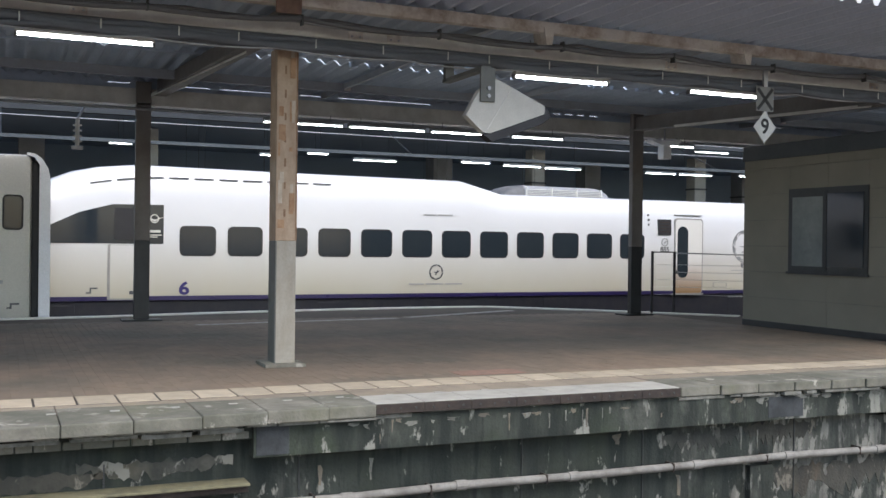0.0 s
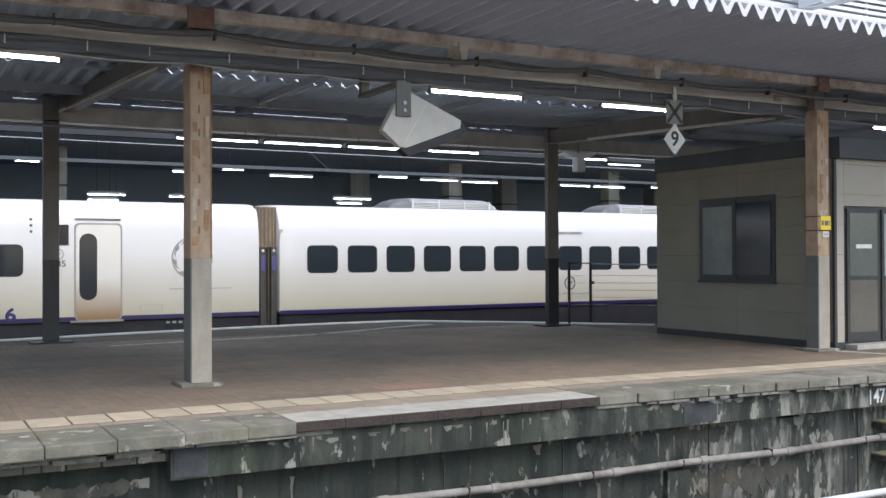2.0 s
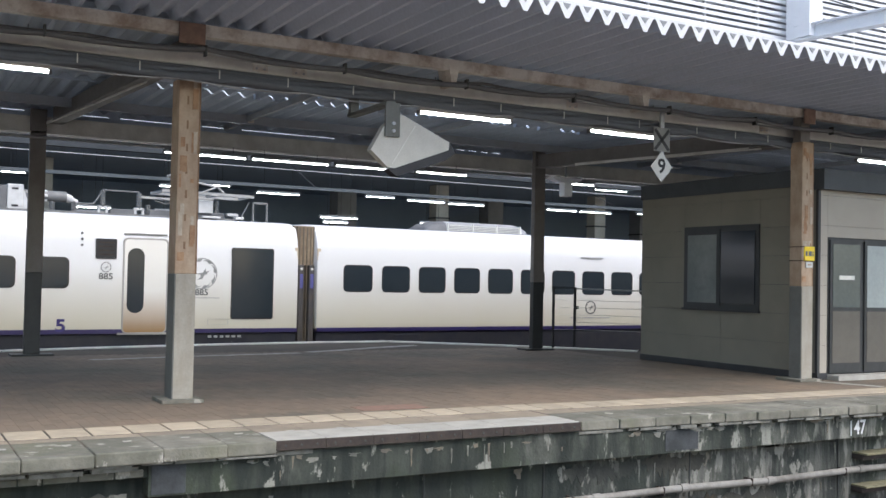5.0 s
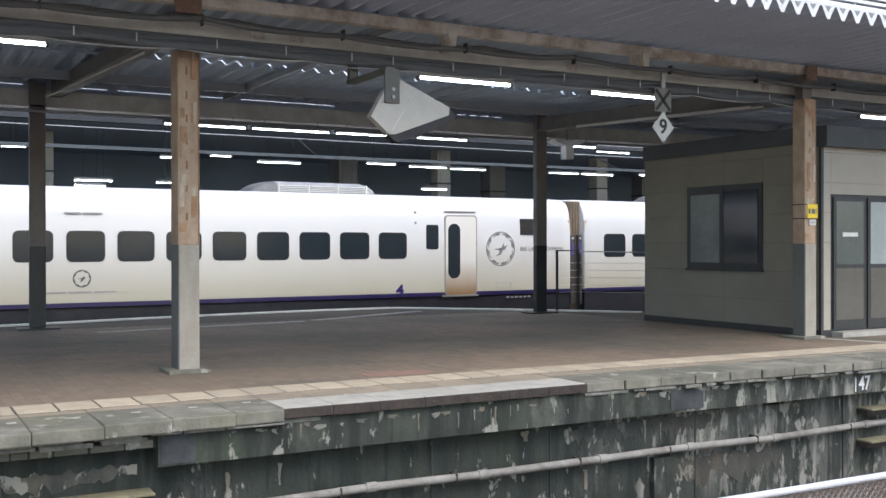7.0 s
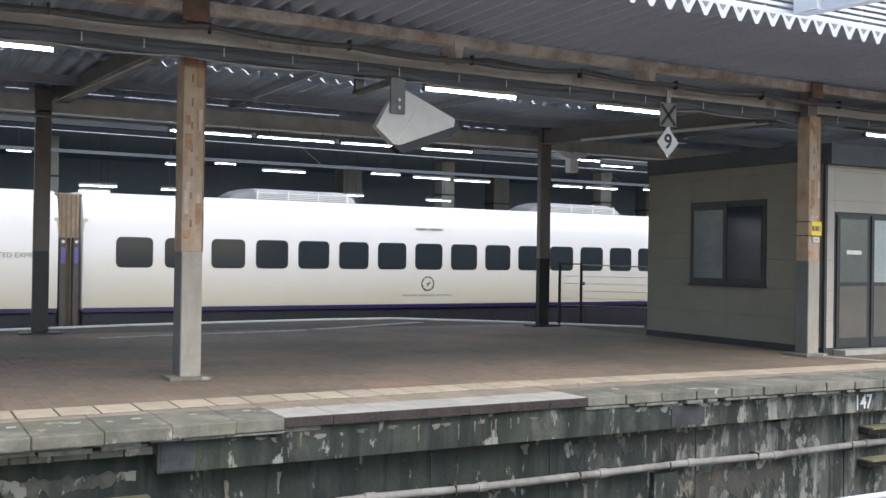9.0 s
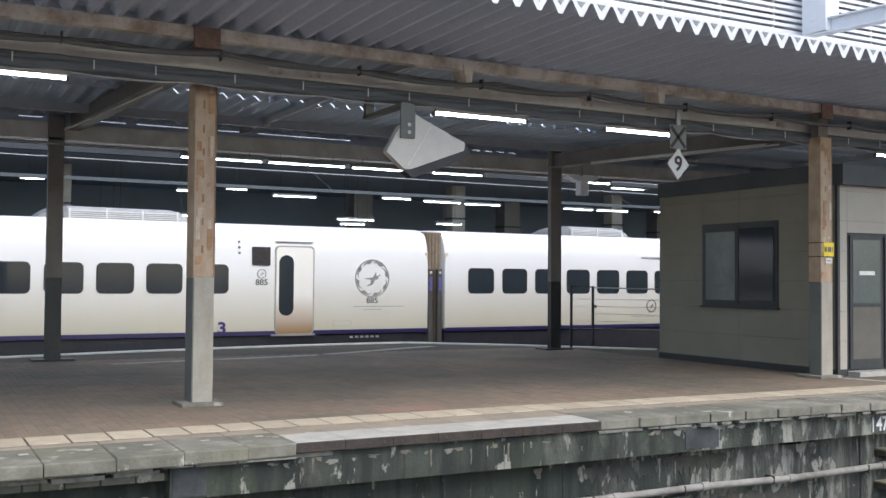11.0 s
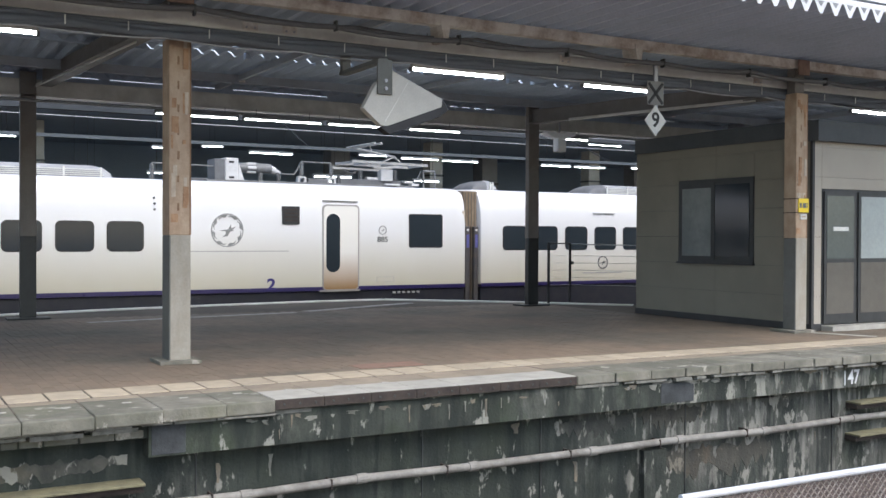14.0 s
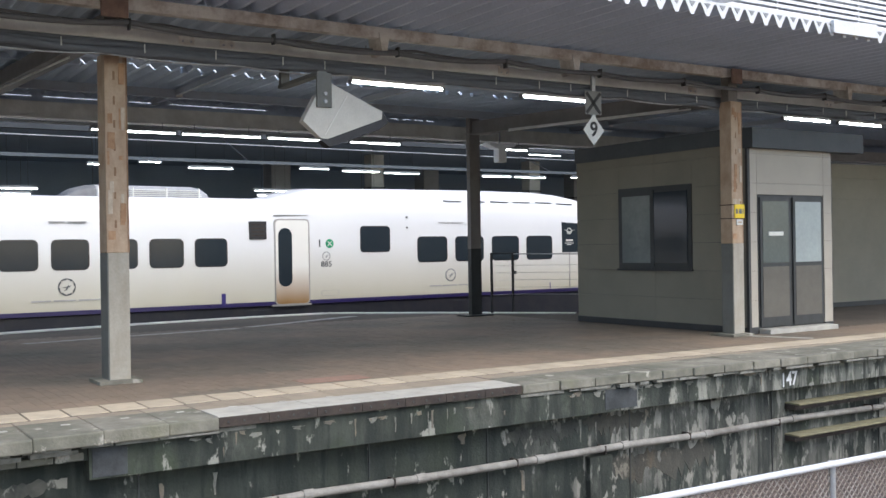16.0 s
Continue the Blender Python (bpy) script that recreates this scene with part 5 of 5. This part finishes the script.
for z0, z1 in zip(rows[:-1], rows[1:]):
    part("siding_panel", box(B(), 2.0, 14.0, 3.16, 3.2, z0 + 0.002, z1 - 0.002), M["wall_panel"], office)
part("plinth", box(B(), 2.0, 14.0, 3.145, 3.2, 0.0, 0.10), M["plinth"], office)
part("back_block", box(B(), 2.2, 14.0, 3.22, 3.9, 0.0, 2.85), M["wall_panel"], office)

# notice on the column beside the office
n = thing("column_notice", "yellow notice with a white slip strapped to the column", "notice", at=(11.555, 10.24, 0))
part("yellow_board", box(B(), 0.02, 0.225, -0.012, 0.004, 1.73, 1.93), M["yellow"], n)
for x0, x1, z in ((0.04, 0.08, 1.83), (0.10, 0.17, 1.83), (0.185, 0.2, 1.83)):
    part("print_bar", box(B(), x0, x1, -0.015, -0.01, z - 0.035, z + 0.035), M["ink"], n)
part("white_slip", box(B(), 0.06, 0.19, -0.010, 0.004, 1.63, 1.71), M["white_sign"], n)
part("print_bar", box(B(), 0.09, 0.16, -0.013, -0.009, 1.66, 1.68), M["pillar_tan"], n)
for z in (1.72, 1.92):
    part("strap", box(B(), -0.022, 0.222, -0.006, 0.236, z, z + 0.012), M["rust_steel"], n)

# ---- hung signs and the hooded box ----
s = thing("stop_sign", "white diamond sign with a black 9 under a cross plate", "sign", at=(9.03, 10.4, 0))
part("hanger", box(B(), -0.012, 0.05, -0.01, 0.02, 2.75, 3.70), M["steel"], s, "grey steel hanger")
p = part("cross_plate", box(B(), -0.14, 0.14, -0.02, -0.012, 3.11, 3.425), M["plate_grey"], s)
for a, b in (((-0.12, 3.13), (0.12, 3.40)), ((-0.12, 3.40), (0.12, 3.13))):
    part("stroke", bar(B(), (a[0], -0.024, a[1]), (b[0], -0.024, b[1]), 0.006, 0.042), M["black_print"], p)
d = part("diamond", outline(B(), [(0, 2.70), (0.185, 2.905), (0, 3.11), (-0.185, 2.905)], -0.022, -0.012), M["white_sign"], s)
lettering("figure", "9", 0.27, M["black_print"], d, Matrix.Translation((0, -0.025, 2.905)) @ SIDE, bold=0.022)
part("stub", rod(B(), (0.16, 0, 2.91), (0.33, 0, 2.91), 0.008), M["steel"], s)

h = thing("hooded_monitor", "cream hooded platform monitor on a grey bracket", "monitor", at=(4.58, 9.6, 0))
part("bracket", box(B(), 0.0, 0.17, -0.03, 0.0, 2.84, 3.20, 0.004), M["pillar_grey"], h)
part("arm", box(B(), 0.03, 0.13, 0.0, 1.05, 3.18, 3.22), M["pillar_grey"], h)
part("arm_post", box(B(), 0.03, 0.13, 0.95, 1.02, 3.18, 3.46), M["pillar_grey"], h)
part("hood", outline(B(), [(0.18, 3.10), (0.785, 2.84), (0.775, 2.755), (0.13, 2.515), (0.05, 2.52), (-0.15, 2.69), (0.0, 2.96)], 0.0, 0.10), M["box_cream"], h)
part("screen_bezel", outline(B(), [(0.79, 2.85), (0.87, 2.73), (0.74, 2.64), (0.16, 2.43), (0.06, 2.50), (0.76, 2.755)], 0.01, 0.14), M["rubber"], h, "black screen bezel")
part("seam", bar(B(), (0.10, -0.003, 2.56), (0.36, -0.003, 2.98), 0.004, 0.008), M["beam"], h)
for z in (2.90, 2.98):
    part("bolt", rod(B(), (0.09, -0.05, z), (0.09, -0.03, z), 0.02, 8), M["steel"], h)
part("lead", rod(B(), (0.80, 0.2, 2.86), (0.92, 0.4, 2.73), 0.008), M["cable"], h)

v = thing("bracket_camera", "white camera under a shallow dish hung from the roof", "camera", at=(12.34, 17.2, 0))
part("dish", outline(B(), [(-0.37, 3.50), (0.38, 3.50), (0.33, 3.445), (0.15, 3.40), (-0.09, 3.40), (-0.26, 3.445)], -0.13, 0.13), M["bright_white"], v)
part("housing", box(B(), -0.05, 0.15, -0.11, 0.09, 3.12, 3.44, 0.02), M["bright_white"], v)
for x in (-0.30, -0.16, 0.24, 0.33):
    part("shed", box(B(), x, x + 0.04, -0.14, 0.1, 3.47, 3.53, 0.008), M["bright_white"], v)
part("stem", rod(B(), (0.05, 0, 3.52), (0.05, 0, 4.02), 0.02), M["steel"], v)


# ---- lamps ----
def tube_lamp(x0, x1, y, z, top=None):
    t = thing("tube_lamp", "lit fluorescent tube lamp in a white batten", "lamp", "fluorescent lamps under the roofs", (x0, y, z))
    w = x1 - x0
    part("batten", outline(B(), [(0, 0.035), (0.03, 0.085), (w - 0.03, 0.085), (w, 0.035)], -0.05, 0.05), M["white_sign"] if y < 13 else M["lamp_body"], t)
    part("tube", rod(B(), (0.03, 0, 0.012), (w - 0.03, 0, 0.012), 0.017 if y < 13 else 0.011), M["tube"], t)
    for x in (0.015, w - 0.015):
        part("lamp_holder", box(B(), x - 0.015, x + 0.015, -0.03, 0.03, -0.015, 0.04), M["lamp_body"], t)
    if top:
        for x in (0.25, w - 0.25):
            part("hanger", rod(B(), (x, 0, 0.08), (x, 0, top - z), 0.005, 5), M["frame_dark"], t)


for x0 in (-2.6, 0.12, 6.03, 8.77, 14.4, 15.9, 18.5):
    tube_lamp(x0, x0 + (1.44 if x0 < 14 else 1.3), 11.65, 3.5, 4.0)
for x0, x1 in ((4.15, 5.63), (5.70, 7.21), (7.30, 8.78), (8.98, 10.15), (12.6, 13.3)):
    tube_lamp(x0, x1, 17.42, 3.41, 3.60)
FAR_LAMPS = ((2.5, 3.1, 3.78), (6.35, 7.05, 3.66), (7.68, 8.3, 3.76), (9.0, 10.3, 3.64), (12.3, 13.27, 3.72), (13.67, 14.97, 3.68), (15.07, 16.37, 3.66), (18.7, 19.9, 3.66), (20.0, 21.33, 3.66), (20.6, 22.0, 4.42), (4.2, 5.17, 3.0), (6.25, 6.75, 2.99), (10.9, 12.1, 3.05), (14.1, 15.0, 3.02), (4.2, 5.0, 2.86), (11.0, 11.8, 2.92), (22.4, 23.4, 3.7))
for x0, x1, z in FAR_LAMPS:
    tube_lamp(x0 * 1.037, x1 * 1.037, 28.0, 1.35 + (z - 1.35) * 1.037, 4.56)

# ---- the standing train ----
grey = thing("standing_train", "dull silver commuter train standing at the far edge", "train")
part("shell", box(B(), -14, 0.50, 18.72, 20.85, -0.6, 2.78, 0.10), M["silver_car"], grey, smooth=True)
part("gap_band", box(B(), 0.50, 0.64, 18.80, 20.8, -0.5, 2.68, 0.04), M["rubber"], grey, "black band at the car end")
part("end_edge", outline(B(), [(0.62, -0.5), (0.80, -0.5), (0.80, 2.35), (0.76, 2.55), (0.66, 2.72), (0.55, 2.80), (0.42, 2.82), (0.42, 2.77), (0.54, 2.74), (0.62, 2.62)], 18.72, 20.8), M["bright_white"], grey, "pale rounded end edge")
w = part("window", outline(B(), rounded(0.04, 0.37, 1.49, 2.09, 0.08), 18.712, 18.75), M["rubber"], grey)
part("pane", outline(B(), rounded(0.07, 0.34, 1.52, 2.06, 0.06), 18.706, 18.74), M["glass_dark"], w)
part("letter_mark", outline(B(), [(0.12, 0.15), (0.20, 0.15), (0.20, 0.22), (0.32, 0.22), (0.32, 0.25), (0.17, 0.25), (0.17, 0.18), (0.12, 0.18)], 18.712, 18.74), M["ink"], grey)
part("data_print", box(B(), -0.05, 0.06, 18.712, 18.74, 0.58, 0.64), M["ink_faint"], grey)
part("door", outline(B(), rounded(-2.6, -1.3, 0.1, 2.1, 0.05), 18.712, 18.74), M["silver_car"], grey)
part("lower_body", box(B(), -14, 0.7, 18.9, 20.7, -1.5, -0.5), M["rubber"], grey)

# ---- barrier at the cut-back edge ----
b = thing("edge_barrier", "black barrier posts with pale wires at the platform edge", "barrier")
for x, y in ((12.06, 17.1), (12.60, 17.1)):
    part("post", box(B(), x, x + 0.04, y, y + 0.04, 0.0, 1.25), M["rubber"], b)
part("top_bar", rod(B(), (12.08, 17.12, 1.235), (12.62, 17.12, 1.235), 0.012, 6), M["rubber"], b)
for z in (0.38, 0.53, 0.68, 0.83, 0.98):
    part("wire", rod(B(), (12.08, 17.12, z), (12.62, 17.12, z), 0.005, 5), M["white_sign"], b)
part("hinge", box(B(), 12.64, 12.69, 17.08, 17.14, 0.80, 0.86), M["rubber"], b)
for z in (0.38, 0.53, 0.68, 0.83, 0.98):
    part("wire", rod(B(), (12.62, 17.12, z), (14.4, 15.0, z), 0.005, 5), M["white_sign"], b)
part("rail", rod(B(), (12.62, 17.12, 1.22), (14.4, 15.0, 1.18), 0.012, 6), M["steel"], b)
part("end_post", box(B(), 14.38, 14.44, 14.95, 15.0, 0.0, 1.25), M["steel"], b)

# ---- beyond the tracks ----
single("wall_back", box(B(), -60, 140, 37, 37.4, -1.5, 4.6), M["dark_back"], "dark wall far behind the tracks", kind="structure")
single("fascia", box(B(), -60, 140, 27.2, 27.4, 4.55, 5.1), M["dark_fascia"], "dark fascia of the further roof", kind="structure")
single("ceiling", box(B(), -60, 140, 27.4, 37.4, 4.57, 4.75), M["dark_back"], "dark roof over the further platforms", kind="structure")
single("far_platform", box(B(), -60, 140, 25.6, 34, -1.5, 0.0), M["joint"], "further platform behind the passing train", "platform", kind="structure")
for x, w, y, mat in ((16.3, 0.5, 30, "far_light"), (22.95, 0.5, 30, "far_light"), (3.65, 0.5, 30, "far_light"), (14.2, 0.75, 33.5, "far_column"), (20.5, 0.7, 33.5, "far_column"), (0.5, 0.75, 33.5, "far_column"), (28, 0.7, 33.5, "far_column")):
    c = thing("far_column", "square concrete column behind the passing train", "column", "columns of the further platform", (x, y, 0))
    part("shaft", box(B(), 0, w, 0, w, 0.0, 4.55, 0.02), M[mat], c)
    part("clamp", box(B(), -0.02, w + 0.02, -0.02, w + 0.02, 3.4, 3.46), M["frame_dark"], c)
single("far_rail", box(B(), -60, 140, 25.0, 25.1, 3.64, 3.72), M["dim_rail"], "long grey steel rail below the further roof", "rail")
for x in range(-20, 60, 10):
    single("rail_hanger", rod(B(), (x, 25.05, 3.7), (x, 27.25, 4.6), 0.012, 5), M["dark_fascia"], "steel hanger for the rail", "hanger", "rail hangers")


# ---- overhead wires of the far track ----
for z in (4.14, 3.85):
    single("overhead_wire", rod(B(), (-30, 22.4 - 1.05, z), (60, 22.4 + 2.1, z + 0.05), 0.009, 6), M["steel"], "thin grey overhead wire above the far track", "wire", "overhead wires")
for x, y in ((-30, 21.35), (60, 24.5)):
    m = thing("wire_mast", "grey steel mast that carries the overhead wires", "mast", "masts of the far track", (x, y, -1.5))
    part("pole", rod(B(), (0, 0, 0), (0, 0, 6.2), 0.13, 12), M["steel"], m)
    part("foot", box(B(), -0.3, 0.3, -0.3, 0.3, 0, 0.12, 0.02), M["far_column"], m)
ins = thing("wire_bracket", "grey insulator bracket hung at the roof edge", "bracket", at=(1.17, 17.95, 0))
part("insulator", rod(B(), (0, 0, 2.90), (0, 0, 2.90 + 0.45), 0.035, 10), M["beam"], ins, "pale ribbed insulator")
for k in range(4):
    part("shed", rod(B(), (0, 0, 2.90 + 0.06 + 0.09 * k), (0, 0, 2.90 + 0.085 + 0.09 * k), 0.07, 12), M["beam"], ins)
part("hook", rod(B(), (0, 0, 2.90 + 0.45), (0.14, 0, 3.62), 0.02, 8), M["steel"], ins)
part("arm", rod(B(), (0.14, 0, 3.62), (0.34, -0.25, 3.62 + 0.04), 0.02, 8), M["steel"], ins)
part("hanger", rod(B(), (0.34, -0.25, 3.62 + 0.04), (0.34, -0.25, 4.02), 0.015, 8), M["steel"], ins)
part("clamp", box(B(), -0.09, 0.09, -0.04, 0.04, 2.90 - 0.06, 2.90, 0.01), M["steel"], ins)


# ---- white louvred building against the sky ----
lou = thing("louvred_building", "tall building faced with white horizontal louvres", "building", at=(0, 30, 0))
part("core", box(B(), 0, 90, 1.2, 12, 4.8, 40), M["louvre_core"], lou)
# lowest rows added so the slits under the platform roof show white like sky
for i in range(75):
    z = 4.7675 + 0.2525 * i
    part("louvre", box(B(), 0, 90, -0.03, 0.03, z, z + 0.135), M["facade_white"], lou)
for i in range(26):
    x = 8 + 2.9 * i
    part("post", box(B(), x, x + 0.10, 0.12, 0.22, 5, 24), M["facade_white"], lou)
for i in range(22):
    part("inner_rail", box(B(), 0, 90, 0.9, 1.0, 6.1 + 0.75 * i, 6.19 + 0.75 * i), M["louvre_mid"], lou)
part("big_post", box(B(), 32.3, 33.05, -1.6, -0.4, 11.45, 24), M["facade_white"], lou, "broad white steel post")
st = thing("steel_outrigger", "white steel outrigger beam on the louvred building", "beam")
EA, EB = Vector((32.5, 29.2, 11.67)), Vector((34.5, 17.0, 11.67))
for name, w, h, dz in (("upper_flange", 0.5, 0.05, 0.28), ("web", 0.05, 0.5, 0.0), ("lower_flange", 0.5, 0.05, -0.28)):
    part(name, bar(B(), EA + Vector((0, 0, dz)), EB + Vector((0, 0, dz)), w, h), M["facade_white"], st)
single("guy_wire", rod(B(), (20, 27, 13.2), (46, 27, 11.6), 0.03, 6), M["frame_dark"], "dark guy wire before the louvred building", "wire")

# ---- fence on the track side ----
fe = thing("mesh_fence", "galvanised chain-link fence with a white top rail", "fence")
FX0, FX1, FY, FZ = 4.98, 13.0, 5.43, -0.49
part("top_rail", rod(B(), (FX0, FY, FZ), (FX1, FY - 0.1, FZ), 0.028, 10), M["white_rail"], fe, "whitened top rail", smooth=True)
part("lower_rail", rod(B(), (FX0, FY, -1.4), (FX1, FY - 0.1, -1.4), 0.018, 8), M["steel"], fe)
for x in (FX0, 7.27, 9.5, 11.7):
    part("post", rod(B(), (x, FY, -1.5), (x, FY, FZ + (0.0 if x == FX0 else 0.02)), 0.030, 10), M["steel"], fe, smooth=True)
bm = B()
p, r = 0.070, 0.0055
n = int((FX1 - FX0) / p)
for i in range(-14, n):
    for sgn in (1, -1):
        xa, xb = FX0 + i * p, FX0 + i * p + 0.90
        a, c = (Vector((xa, FY, -1.4)), Vector((xb, FY, FZ - 0.01))) if sgn > 0 else (Vector((xb, FY, -1.4)), Vector((xa, FY, FZ - 0.01)))
        lo, hi = (a, c)
        # trim to the fence's end post
        if lo.x < FX0 and hi.x > FX0:
            t = (FX0 - lo.x) / (hi.x - lo.x)
            lo = lo.lerp(hi, t)
        if hi.x < FX0 and lo.x > FX0:
            t = (FX0 - hi.x) / (lo.x - hi.x)
            hi = hi.lerp(lo, t)
        if lo.x >= FX0 - 0.001 and hi.x >= FX0 - 0.001:
            rod(bm, lo, hi, r, 4)
tagged(part("mesh", bm, M["mesh_wire"], fe, "rusty brown wire mesh"), kind="stuff")


# ---- what moves ----
def motions():
    keys = (
        (0, 21.2), (0.5, 17.95), (1, 14.73), (1.5, 11.38), (2, 8.18), (2.5, 4.78), (3, 1.5), (3.5, -1.77), (4, -4.94), (6.5, -21.25), (7, -24.52), (7.5, -27.6), (8, -30.97), (8.5, -34.16), (9, -37.42),
        (11.5, -53.25), (12, -56.55), (12.5, -59.86), (13, -62.9), (13.5, -66.13), (14, -69.16), (14.5, -72.46), (15, -75.5), (15.5, -78.78), (16, -81.79))
    c, s = math.cos(radians(ANGLE)), math.sin(radians(ANGLE))
    for number, car in cars.items():
        rows = []
        for t, u in keys:
            d = u * 0.985 + (5 - number) * PITCH
            rows.append((t, pose(-TRACK * s + d * c, TRACK * c + d * s, 0, 0, 0, ANGLE)))
        walk(car, rows)


motions()
